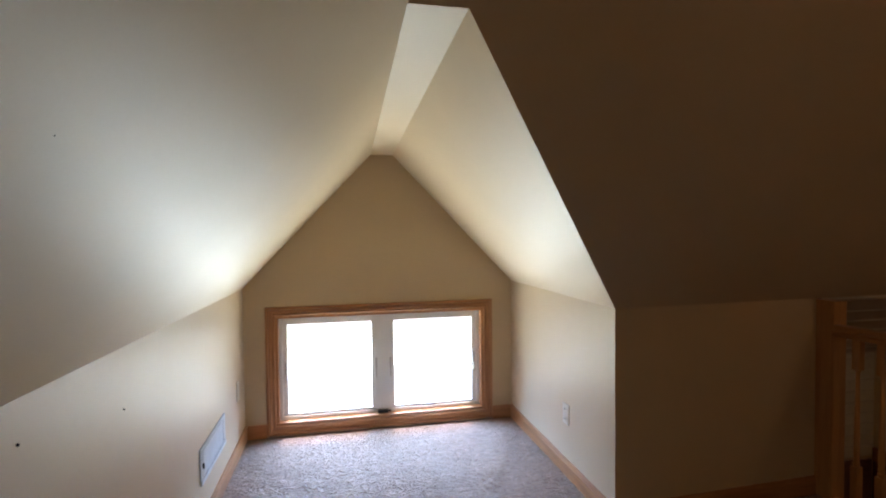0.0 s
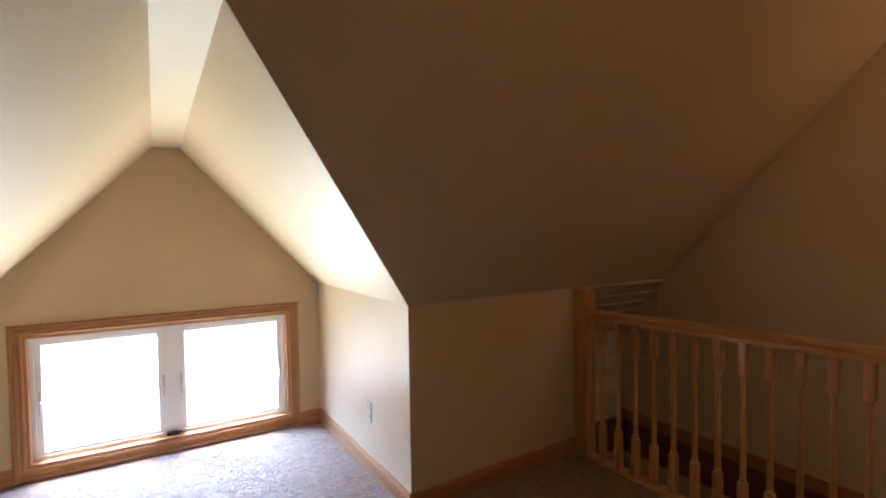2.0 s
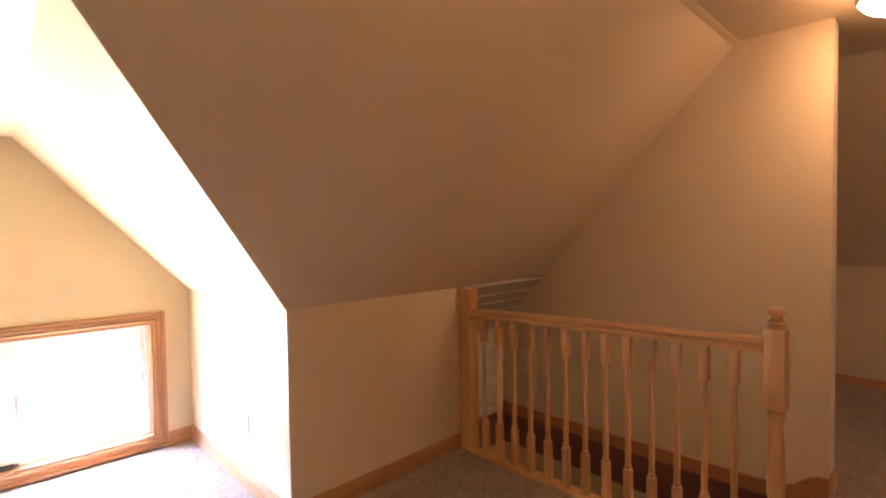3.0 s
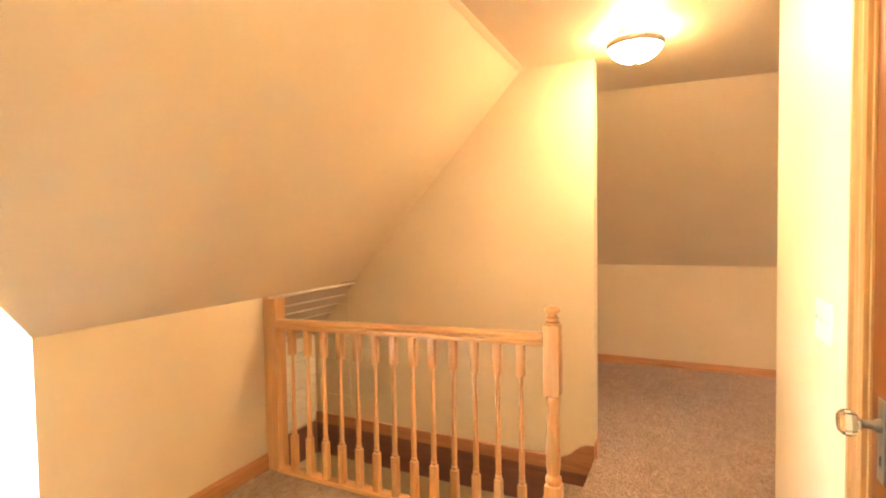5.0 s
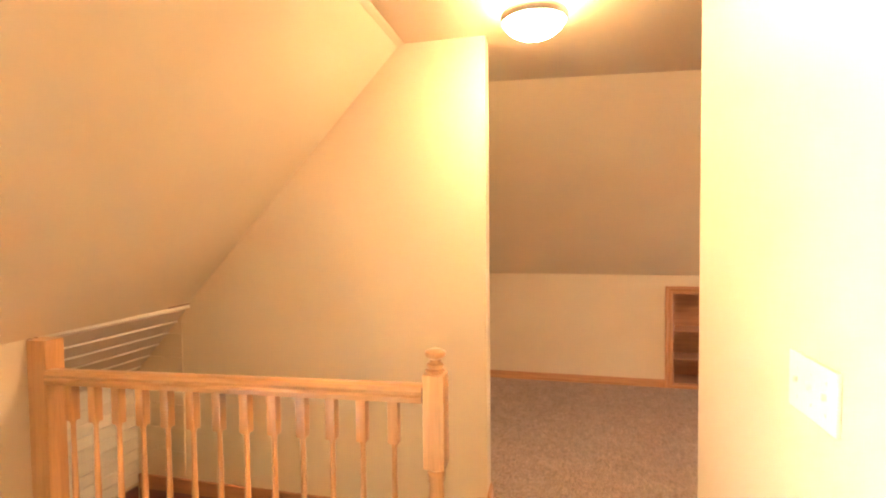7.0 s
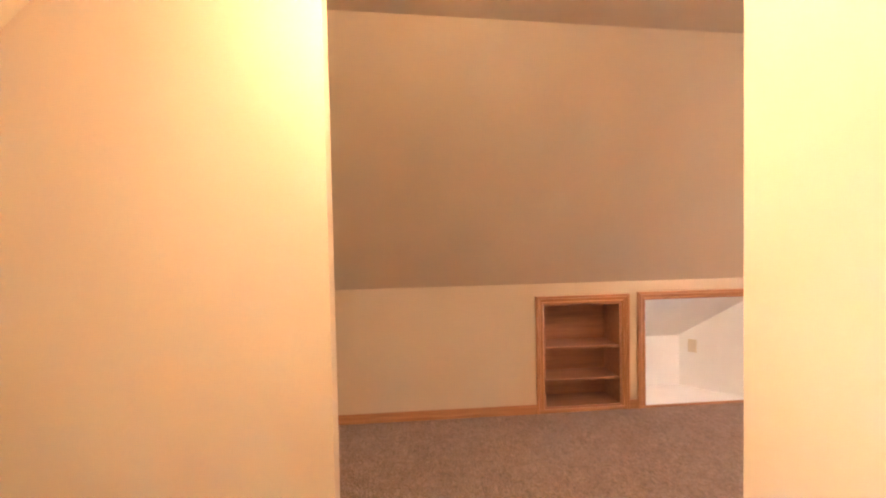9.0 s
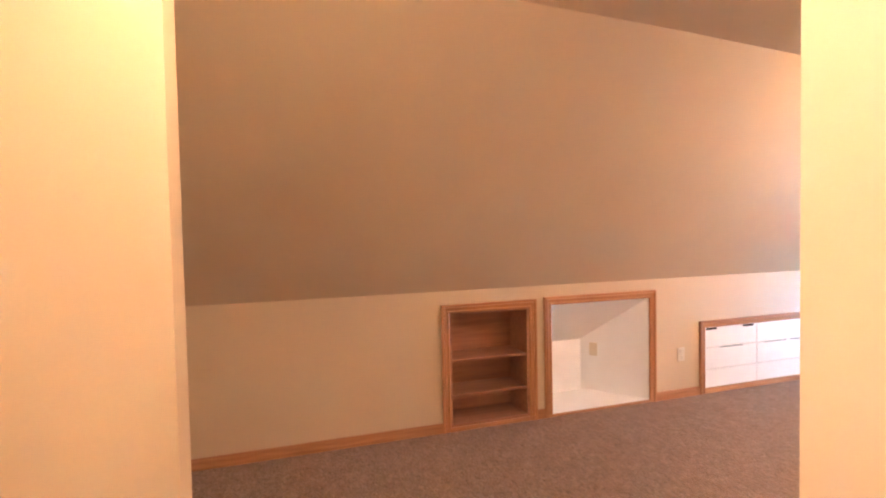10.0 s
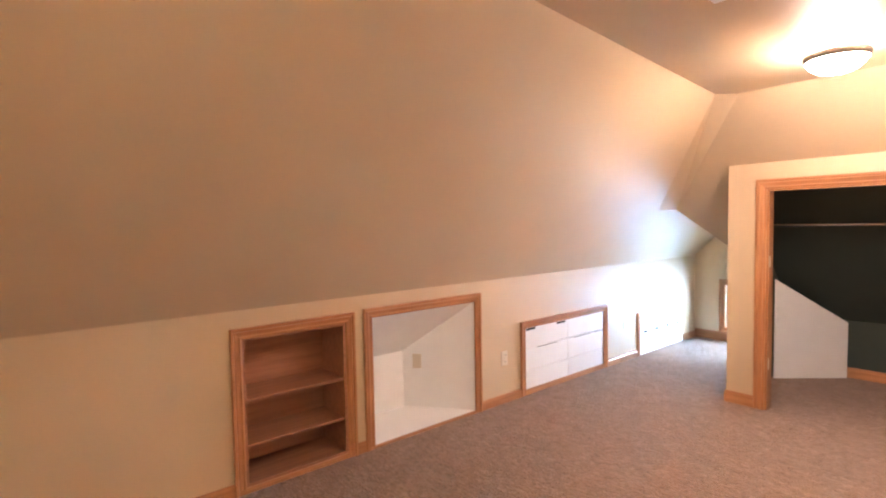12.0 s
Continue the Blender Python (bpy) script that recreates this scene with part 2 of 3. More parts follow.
# floor, with the stair opening left out
fl = boxes((WX - T, 1.26, -6.4, 0.02, -0.25, 0), (WX - T, 0.02, 0.02, YD + 0.3, -0.25, 0), (1.26, SX + T, -6.4, SY + 0.0, -0.25, 0),
           (SX + T, EX + 0.3, -9.0, 0.2, -0.25, 0), (RX - 0.2, SX + T, -9.0, -6.4, -0.25, 0))
structure("floor", fl, CARPET, "mottled grey-beige cut pile carpet over the attic floor", "floor")

# knee walls of the first room
structure("wall_west", boxes((WX - T, WX, -6.45, YD + 0.02, 0, 1.12)), WALL, "low beige painted knee wall", "wall")
structure("wall_dormer_east", boxes((0.0, T, T, YD + 0.02, 0, HK)), WALL, "low beige painted dormer side wall", "wall")
kn = slab([(0, 0, 0), (1.192, SKEW * 1.192, 0), (1.192, SKEW * 1.192, HK), (0, 0, HK)], (0, T, 0))
structure("wall_north", kn, WALL, "low beige painted knee wall beside the stairs", "wall")

# dormer end wall with the window opening
wx0, wx1, wz0, wz1 = -1.715, -0.221, 0.077, 0.843
ew = boxes((WX - T, wx0, YD, YD + 0.2, 0, 1.1), (wx1, T, YD, YD + 0.2, 0, 1.1), (wx0, wx1, YD, YD + 0.2, 0, wz0), (wx0, wx1, YD, YD + 0.2, wz1, 1.1),
           (WX - T, T, YD, YD + 0.2, 1.1, 2.1))
structure("wall_dormer_end", ew, WALL, "beige painted gable wall round the low window", "wall")

# sloped ceilings
structure("ceiling_slope_west", slab([(WX, YD + 0.02, HK), (WX, -0.95, 1.075), (WX, -6.45, 1.10), (xw, -6.45, ZC), (xw, north_y(xw, ZC), ZC), (xn0, yr, RIDGE), (xr0, YD + 0.02, RIDGE)],
                                     (-0.1, 0, 0.1)), CEIL, "sloped beige painted ceiling", "ceiling")
structure("ceiling_dormer_east", slab([(0, 0, HK), (xn1, yr, RIDGE), (xr1, YD + 0.02, RIDGE), (0, YD + 0.02, HK)], (0.08, 0.0, 0.1)), CEIL,
          "sloped beige painted dormer ceiling", "ceiling")
structure("ceiling_dormer_ridge", slab([(xn0, yr, RIDGE), (xr0, YD + 0.02, RIDGE), (xr1, YD + 0.02, RIDGE), (xn1, yr, RIDGE)], (0, 0, 0.1)), CEIL,
          "narrow flat ridge strip of the dormer ceiling", "ceiling")
structure("ceiling_slope_north", slab([(0, 0, HK), (SX + T, north_y(SX + T, HK), HK), (SX + T, north_y(SX + T, ZC), ZC), (xw, north_y(xw, ZC), ZC), (xn0, yr, RIDGE), (xn1, yr, RIDGE)],
                                      (0, 0.1, 0.1)), CEIL, "large sloped beige painted ceiling", "ceiling")
structure("ceiling_flat", slab([(xw, north_y(xw, ZC), ZC), (SX + T, north_y(SX + T, ZC), ZC), (SX + T, -2.7, ZC), (-0.5, -2.7, ZC), (-0.5, -6.45, ZC), (xw, -6.45, ZC)], (0, 0, 0.1)), CEIL,
          "flat beige painted ceiling", "ceiling")

# rounded corner bead where the north slope meets the flat ceiling
bead = bmesh.new()
ends = []
for x in (xw + 0.02, SX - 0.001):
    y0, y1 = north_y(x, ZC), north_y(x, ZC - 0.016)
    ends.append([bead.verts.new(p) for p in ((x, y1, ZC - 0.016), (x, y1 - 0.0015, ZC - 0.0185), (x, y0 - 0.012, ZC - 0.0065), (x, y0 - 0.021, ZC - 0.001), (x, y0 - 0.021, ZC + 0.002), (x, y1 + 0.004, ZC + 0.002))])
for i in range(6):
    j = (i + 1) % 6
    bead.faces.new((ends[0][i], ends[0][j], ends[1][j], ends[1][i]))
bead.faces.new(ends[0])
bead.faces.new(ends[1][::-1])
structure("trim_ceiling_bead", bead, CEIL, "painted corner bead between slope and flat ceiling", "trim")

# stair wall, door wall
sw = boxes((SX, SX + T, SY, 0.6, -2.6, 2.7))
structure("wall_stair", sw, WALL, "tall beige painted wall beside the stairwell", "wall")
dx0, dx1, dz = -0.43, 0.355, 2.03
structure("wall_south", boxes((-0.62, dx0, RY - T, RY, 0, 2.5), (dx1, RX, RY - T, RY, 0, 2.5), (dx0, dx1, RY - T, RY, dz, 2.5)), WALL,
          "beige painted wall with a light switch and a door", "wall")
structure("wall_room_west", boxes((RX - T, RX, -9.0, RY - T, 0, 2.6)), WALL, "plain beige painted wall", "wall")
structure("wall_behind", boxes((-0.62, -0.50, -6.4, RY - T, 0, 2.5), (WX - T, -0.50, -6.52, -6.4, 0, 2.5)), WALL, "plain beige walls closing the place", "wall")

# ---------------------------------------------------------------- east room
YN, YS = -1.0, -5.96
YEND = -8.72
CY = -6.56                  # closet front
structure("wall_room_north", boxes((SX + T, EX + T, YN, YN + T, 0, 2.8)), WALL, "plain beige painted wall", "wall")
nx = [(-3.082, -3.728, 0.03, 0.877), (-3.925, -4.855, 0.02, 0.885), (-5.450, -6.650, 0.048, 0.585), (-7.364, -8.40, 0.03, 0.42)]
rows = []
last = YN
for a, b, z0, z1 in nx:
    rows += [(EX, EX + T, a, last, 0, HK), (EX, EX + T, b, a, 0, z0), (EX, EX + T, b, a, z1, HK)]
    last = b
rows.append((EX, EX + T, YEND - T, last, 0, HK))
structure("wall_east", boxes(*rows), WALL, "long low beige knee wall with built-in openings", "wall")


def ceil_z(y):
    """The room's ceiling sags a little towards the closet."""
    return ZC + 0.0358 * min(0.0, y + 3.9)


def edge_x(y):
    """Where the east slope meets the ceiling: a little askew."""
    return 3.11 - 0.083 * (y + 3.9) if y > -3.9 else 3.11 - 0.0388 * (y + 3.9)


bm = bmesh.new()
rows = []
for k in range(11):
    y = YN + 0.05 + (YS - YN - 0.05) * k / 10
    rows.append([bm.verts.new(p) for p in ((EX, y, HK), (edge_x(y), y, ceil_z(y)), (edge_x(y) + 0.1, y, ceil_z(y) + 0.12), (EX + 0.14, y, HK + 0.04))])
for u, v in zip(rows, rows[1:]):
    for q in range(4):
        bm.faces.new((u[q], u[(q + 1) % 4], v[(q + 1) % 4], v[q]))
lastrow = rows[-1]
tail = [bm.verts.new(p) for p in ((3.975, -6.704, 1.585), (3.975, YEND - T, 1.585), (EX, YEND - T, HK), (EX, -6.704, HK))]
bm.faces.new((lastrow[0], lastrow[1], tail[0], tail[3]))
bm.faces.new((tail[3], tail[0], tail[1], tail[2]))
top = [bm.verts.new((v.co.x + 0.12, v.co.y, v.co.z + 0.1)) for v in tail]
bm.faces.new((lastrow[3], lastrow[2], top[0], top[3]))
bm.faces.new((top[3], top[0], top[1], top[2]))
tagged(part("ceiling_slope_east", bm, CEIL, smooth=True),
          "large sloped beige painted ceiling over the knee wall", "ceiling", kind="structure")
YE = -6.07                  # the ceiling's south edge


def south_z(y):
    return ceil_z(YE) - 0.92 * (YE - y)


XV, YV = 3.418, -7.515       # foot of the valley at the far dormer
structure("ceiling_hip_strip", slab([(edge_x(YS), YS, ceil_z(YS)), (3.078, YE, ceil_z(YE)), (3.909, -6.92, south_z(-6.92)), (3.975, -6.704, 1.585)], (0.05, -0.05, 0.1)), CEIL,
          "narrow sloped facet between two ceilings", "ceiling")
structure("ceiling_slope_south", slab([(0.6, YE, ceil_z(YE)), (3.078, YE, ceil_z(YE)), (3.909, -6.92, south_z(-6.92)), (XV, YV, south_z(YV)), (3.318, YV, south_z(YV)), (3.318, CY, south_z(CY)),
                                       (0.6, CY, south_z(CY))], (0, -0.1, 0.1)), CEIL, "sloped beige painted ceiling above the closet", "ceiling")
structure("ceiling_far_ridge", slab([(3.975, -6.704, 1.585), (3.909, -6.92, south_z(-6.92)), (3.909, YEND - T, 1.585), (3.975, YEND - T, 1.585)], (0, 0, 0.1)), CEIL, "narrow flat ridge strip of the far dormer", "ceiling")
structure("ceiling_far_dormer", slab([(3.909, -6.92, south_z(-6.92)), (XV, YV, south_z(YV)), (XV, YEND - T, 1.04), (3.909, YEND - T, 1.585)], (-0.1, 0, 0.1)), CEIL, "sloped ceiling of the far dormer", "ceiling")
structure("ceiling_room", slab([(SX + T, YN + 0.05, ZC), (edge_x(YN + 0.05) + 0.02, YN + 0.05, ZC), (edge_x(-3.9) + 0.02, -3.9, ZC), (RX - T, -3.9, ZC), (RX - T, -2.7, ZC), (SX + T, -2.7, ZC)], (0, 0, 0.12)), CEIL,
          "flat beige painted room ceiling", "ceiling")
structure("ceiling_room_south", slab([(edge_x(-3.9) + 0.02, -3.9, ZC), (edge_x(YS) + 0.01, YS, ceil_z(YS)), (3.078, YE - 0.01, ceil_z(YE)), (RX - T, YE - 0.01, ceil_z(YE)), (RX - T, -3.9, ZC)], (0, 0, 0.12)), CEIL,
          "flat beige painted room ceiling near the closet", "ceiling")

# far dormer end wall with window
fx0, fx1, fz0, fz1 = 3.58, 4.15, 0.17, 0.69
structure("wall_far_end", boxes((fx1, EX + T, YEND - T, YEND, 0, 1.8), (3.3, fx0, YEND - T, YEND, 0, 1.8), (fx0, fx1, YEND - T, YEND, 0, fz0), (fx0, fx1, YEND - T, YEND, fz1, 1.8)), WALL,
          "beige painted end wall with a low window", "wall")
structure("wall_far_west", boxes((3.318, XV, YEND - T, -7.35, 0, 1.05)), WALL, "low beige side wall of the far dormer", "wall")
# closet
cx0, cx1, cz = 1.85, 3.044, 1.72
structure("wall_closet_front", slab([(3.318, CY, 0), (3.318, CY, 1.922), (RX, CY, 1.922), (RX, CY, 0), (cx0, CY, 0), (cx0, CY, cz), (cx1, CY, cz), (cx1, CY, 0)], (0, -0.1, 0)), WALL,
          "beige painted closet front with a wide opening", "wall")
structure("wall_closet_back", boxes((RX, 3.31, -8.15, -8.03, 0, 0.6)), GREEN, "dark green low closet wall", "wall")
structure("wall_closet_side", slab([(3.285, CY - 0.1, 0), (3.285, -8.03, 0), (3.285, -8.03, 0.62), (3.285, CY - 0.1, 2.1)], (0.03, 0, 0)), GREEN, "dark green closet side wall", "wall")
structure("ceiling_closet", slab([(3.285, CY - 0.1, 1.95), (3.285, -8.03, 0.535), (RX, -8.03, 0.535), (RX, CY - 0.1, 1.95)], (0, 0.1, 0.1)), GREEN, "dark green sloped closet ceiling", "ceiling")

# ---------------------------------------------------------------- outside
structure("ground", boxes((-400, 400, -400, 400, -5.6, -5.5)), GRASS, "grass far below the attic windows", "ground")
BRIGHT = glow_mat("bright_overcast", (0.92, 1.0, 1.0), 2.0)
structure("backdrop_north", boxes((-14, 12, 13, 13.2, -5.5, 16)), BRIGHT, "bright hazy daylight outside the window", "backdrop")
structure("backdrop_south", boxes((-10, 18, -22.2, -22, -5.5, 16)), BRIGHT, "bright hazy daylight outside the window", "backdrop")

# ---------------------------------------------------------------- trim
CASING = [(0.0, 0.010), (0.010, 0.015), (0.016, 0.015), (0.020, 0.009), (0.034, 0.011), (0.046, 0.015), (0.051, 0.011), (0.056, 0.021), (0.072, 0.021), (0.076, 0.014)]


def trim_piece(inner0, inner1, away, out, mitre0=1.0, mitre1=1.0, width=0.076):
    """A moulded strip along the inner edge from inner0 to inner1, mitred at its ends."""
    bm = bmesh.new()
    p0, p1, away, out = Vector(inner0), Vector(inner1), Vector(away), Vector(out)
    along = (p1 - p0).normalized()
    prof = [(0.0, 0.0)] + CASING + [(0.076, 0.0)]
    k = width / 0.076
    ends = []
    for p, m in ((p0, -mitre0), (p1, mitre1)):
        ends.append([bm.verts.new(p + away * (w * k) + along * (w * k * m) + out * d) for w, d in prof])
    n = len(prof)
    for i in range(n):
        j = (i + 1) % n
        bm.faces.new((ends[0][i], ends[0][j], ends[1][j], ends[1][i]))
    bm.faces.new(ends[0])
    bm.faces.new(ends[1][::-1])
    return bm


def casing(parent, x0, x1, z0, z1, sides="ltrb", width=0.076, upright=OAK_Z, level=OAK_X):
    """Moulded trim round an opening in the local plane y = 0, facing -y."""
    out = (0, -1, 0)
    b = 1.0 if "b" in sides else 0.0
    t = 1.0 if "t" in sides else 0.0
    if "l" in sides:
        part("side_casing", trim_piece((x0, 0, z0), (x0, 0, z1), (-1, 0, 0), out, b, t, width), upright, parent)
    if "r" in sides:
        part("side_casing", trim_piece((x1, 0, z0), (x1, 0, z1), (1, 0, 0), out, b, t, width), upright, parent)
    if "t" in sides:
        part("head_casing", trim_piece((x0, 0, z1), (x1, 0, z1), (0, 0, 1), out, 1.0 if "l" in sides else 0.0, 1.0 if "r" in sides else 0.0, width), level, parent)
    if "b" in sides:
        part("sill_casing", trim_piece((x0, 0, z0), (x1, 0, z0), (0, 0, -1), out, 1.0 if "l" in sides else 0.0, 1.0 if "r" in sides else 0.0, width), level, parent)


def baseboard(p0, p1, normal, material, h=0.095, z=0.0):
    """An oak skirting board between two floor points, standing out along the normal."""
    a, b, n = Vector((*p0, z)), Vector((*p1, z)), Vector((*normal, 0))
    prof = [(0.0, 0.0), (0.014, 0.0), (0.014, h - 0.022), (0.010, h - 0.012), (0.008, h), (0.0, h)]
    bm = bmesh.new()
    ends = [[bm.verts.new(p + n * d + Vector((0, 0, u))) for d, u in prof] for p in (a, b)]
    k = len(prof)
    for i in range(k):
        j = (i + 1) % k
        bm.faces.new((ends[0][i], ends[0][j], ends[1][j], ends[1][i]))
    bm.faces.new(ends[0])
    bm.faces.new(ends[1][::-1])
    return structure("baseboard", bm, material, "varnished oak baseboard along the carpet", "baseboard")


# ---------------------------------------------------------------- dormer window
win = thing("window_1", ((wx0 + wx1) / 2, YD, 0.0), "low white vinyl double casement window with varnished oak casing, closed", "window", kind="structure")
hw = (wx1 - wx0) / 2
casing(win, -hw, hw, wz0, wz1, width=0.064)
jamb = boxes((-hw, -hw + 0.018, 0.0, 0.13, wz0 + 0.018, wz1 - 0.018), (hw - 0.018, hw, 0.0, 0.13, wz0 + 0.018, wz1 - 0.018), (-hw, hw, 0.0, 0.13, wz1 - 0.018, wz1))
part("jamb_liner", jamb, OAK_Z, win, "varnished oak jamb lining")
part("window_sill", boxes((-hw, hw, -0.004, 0.13, wz0, wz0 + 0.018), bevel=0.003), OAK_X, win, "varnished oak stool")
a, c = hw - 0.018, wz1 - 0.018
z0 = wz0 + 0.018
fr = boxes((-a, -a + 0.022, 0.055, 0.12, z0, c), (a - 0.022, a, 0.055, 0.12, z0, c), (-a + 0.022, a - 0.022, 0.055, 0.12, c - 0.022, c), (-a + 0.022, a - 0.022, 0.055, 0.12, z0, z0 + 0.02),
           (-0.062, 0.062, 0.056, 0.12, z0 + 0.02, c - 0.022), bevel=0.002)
part("window_frame", fr, WHITE_PLASTIC, win)
for sgn in (-1, 1):
    lo_x, hi_x = sorted((sgn * 0.032, sgn * (a - 0.024)))
    s = 0.045
    sl_, sr_ = (0.032, 0.050) if sgn < 0 else (0.050, 0.032)
    sash = boxes((lo_x, lo_x + sl_, 0.068, 0.108, z0 + 0.022, c - 0.024), (hi_x - sr_, hi_x, 0.068, 0.108, z0 + 0.022, c - 0.024),
                 (lo_x + sl_, hi_x - sr_, 0.068, 0.108, c - 0.024 - s * 0.75, c - 0.024), (lo_x + sl_, hi_x - sr_, 0.068, 0.108, z0 + 0.022, z0 + 0.022 + s * 0.4), bevel=0.003)
    sa = part("sash", sash, WHITE_PLASTIC, win)
    pane = part("pane", boxes((lo_x + sl_ - 0.004, hi_x - sr_ + 0.004, 0.086, 0.090, z0 + 0.03, c - 0.05)), GLASS, sa)
    pane.visible_shadow = False
    for hx in (lo_x + 0.02, hi_x - 0.02):
        bm = boxes((hx - 0.007, hx + 0.007, 0.054, 0.068, 0.42, 0.50), (hx - 0.004, hx + 0.004, 0.040, 0.055, 0.36, 0.44), bevel=0.002)
        part("latch", bm, STEEL, sa, "small grey casement latch")
bm = boxes((-0.045, 0.03, 0.028, 0.06, z0 + 0.001, z0 + 0.022), (-0.03, 0.05, 0.020, 0.034, z0 + 0.012, z0 + 0.024), bevel=0.004)
part("crank_handle", bm, BLACK, win, "dark folded window crank")

# far window
fw = thing("window_2", ((fx0 + fx1) / 2, YEND, 0.0, 0, 0, 180), "small low window with oak casing in the far dormer", "window", kind="structure")
hf = (fx1 - fx0) / 2
casing(fw, -hf, hf, fz0, fz1, width=0.07)
part("window_frame", boxes((-hf, -hf + 0.04, 0.04, 0.09, fz0, fz1), (hf - 0.04, hf, 0.04, 0.09, fz0, fz1), (-hf + 0.04, hf - 0.04, 0.04, 0.09, fz1 - 0.04, fz1), (-hf + 0.04, hf - 0.04, 0.04, 0.09, fz0, fz0 + 0.04), bevel=0.002), WHITE_PLASTIC, fw)
pane = part("pane", boxes((-hf + 0.035, hf - 0.035, 0.062, 0.066, fz0 + 0.035, fz1 - 0.035)), GLASS, fw)
pane.visible_shadow = False

# ---------------------------------------------------------------- baseboards
baseboard((WX, -6.4), (WX, YD), (1, 0), OAK_Y)
baseboard((WX + 0.014, YD), (wx0 - 0.064, YD), (0, -1), OAK_X)
baseboard((wx1 + 0.064, YD), (-0.014, YD), (0, -1), OAK_X)
baseboard((0.0, YD), (0.0, 0.0), (-1, 0), OAK_Y)
baseboard((-0.014, 0.0), (1.19, SKEW * 1.19), (0, -1), OAK_X)
baseboard((0.431, RY), (RX, RY), (0, 1), OAK_X)
baseboard((SX, SY), (SX + T, SY), (0, -1), OAK_X, 0.10)
baseboard((RX, RY), (RX, CY), (1, 0), OAK_Y)
EB = [(YN, -3.018), (-3.792, -3.859), (-4.921, -5.390), (-6.710, -7.304), (-8.40, YEND)]
for b0, b1 in EB:
    baseboard((EX, b0), (EX, b1), (-1, 0), OAK_Y, 0.074)
baseboard((EX - 0.014, YEND), (XV, YEND), (0, 1), OAK_X, 0.11)
baseboard((3.318, CY), (cx1 + 0.076, CY), (0, 1), OAK_X)
baseboard((3.318, CY - 0.1), (3.318, CY + 0.014), (1, 0), OAK_Y)
baseboard((3.25, -8.03), (RX, -8.03), (0, 1), OAK_X)

# ---------------------------------------------------------------- wall plates and small fittings


def outlet(at, label, twin=True):
    """A duplex outlet: plate, two sockets with slots, a centre screw."""
    ob = thing("power_outlet", at, label, "outlet", group="wall outlets")
    part("cover_plate", boxes((-0.036, 0.036, -0.006, 0.0, -0.058, 0.058), bevel=0.002), PLASTIC, ob)
    if twin:
        for dz in (-0.027, 0.027):
            so = part("socket", boxes((-0.017, 0.017, -0.0085, -0.006, dz - 0.014, dz + 0.014), bevel=0.001), PLASTIC, ob)
            part("slot", boxes((-0.008, -0.0055, -0.0092, -0.0085, dz - 0.005, dz + 0.006), (0.0055, 0.008, -0.0092, -0.0085, dz - 0.005, dz + 0.006)), HOLE, so)
        part("screw", boxes((-0.003, 0.003, -0.0075, -0.006, -0.003, 0.003)), STEEL, ob)
    return ob


outlet((0.0, 0.52, 0.355, 0, 0, -90), "ivory duplex power outlet on the dormer side wall")
outlet((WX, 1.22, 0.41, 0, 0, 90), "blank ivory cover plate on the low wall", False)
outlet((EX, -5.19, 0.375, 0, 0, -90), "ivory duplex power outlet between the built-ins")
outlet((EX, -7.06, 0.40, 0, 0, -90), "ivory duplex power outlet between the drawer units")
outlet((EX, -1.25, 0.365, 0, 0, -90), "ivory duplex power outlet low on the knee wall")

sw = thing("light_switch", (0.715, RY, 1.158, 0, 0, 180), "ivory three-gang light switch plate with toggles", "light switch")
part("cover_plate", boxes((-0.096, 0.096, -0.009, 0.0, -0.0585, 0.0585), bevel=0.003), PLASTIC, sw)
for k in (-0.058, 0.0, 0.058):
    part("toggle", boxes((k - 0.005, k + 0.005, -0.018, -0.009, -0.002, 0.011), bevel=0.002), PLASTIC, sw)
    for z in (-0.03, 0.03):
        part("screw", boxes((k - 0.003, k + 0.003, -0.0102, -0.009, z - 0.003, z + 0.003)), STEEL, sw)

# wall register
reg = thing("wall_register", (WX, 0.585, 0.325, 0, 0, 90), "pale grey louvred heating register on the low wall", "vent")
part("frame", boxes((-0.25, 0.25, -0.012, 0.0, -0.085, -0.062), (-0.25, 0.25, -0.008, 0.0, 0.062, 0.085), (-0.25, -0.20, -0.008, 0.0, -0.062, 0.062), (0.20, 0.25, -0.008, 0.0, -0.062, 0.062), bevel=0.002), REGISTER, reg)
part("backing", boxes((-0.2, 0.2, -0.001, 0.0, -0.062, 0.062)), NICKEL, reg)
for k in range(9):
    z = -0.055 + k * 0.0137
    part("slat", slab([(-0.2, -0.002, z + 0.004), (0.2, -0.002, z + 0.004), (0.2, -0.008, z - 0.004), (-0.2, -0.008, z - 0.004)], (0, 0.0005, 0.0015)), REGISTER, reg)
part("lever", boxes((-0.225, -0.220, -0.016, -0.008, -0.012, 0.012)), BLACK, reg)

for at, r in (((WX, -0.954, 0.98, 0, 0, 90), 0.0034), ((WX, -0.448, 0.878, 0, 0, 90), 0.0030), ((-1.5258, -1.585, 1.5057, 45, 0, 90), 0.0011)):
    an = thing("wall_anchor", at, "small dark empty screw anchor in the beige wall", "screw anchor", group="screw anchors")
    bm = lathe([(r * 0.5, -0.001), (r, 0.0), (r, 0.002), (r * 0.6, 0.004)], 10)
    bmesh.ops.rotate(bm, verts=bm.verts, cent=(0, 0, 0), matrix=Matrix.Rotation(radians(90), 3, "X"))
    part("plug", bm, HOLE, an)

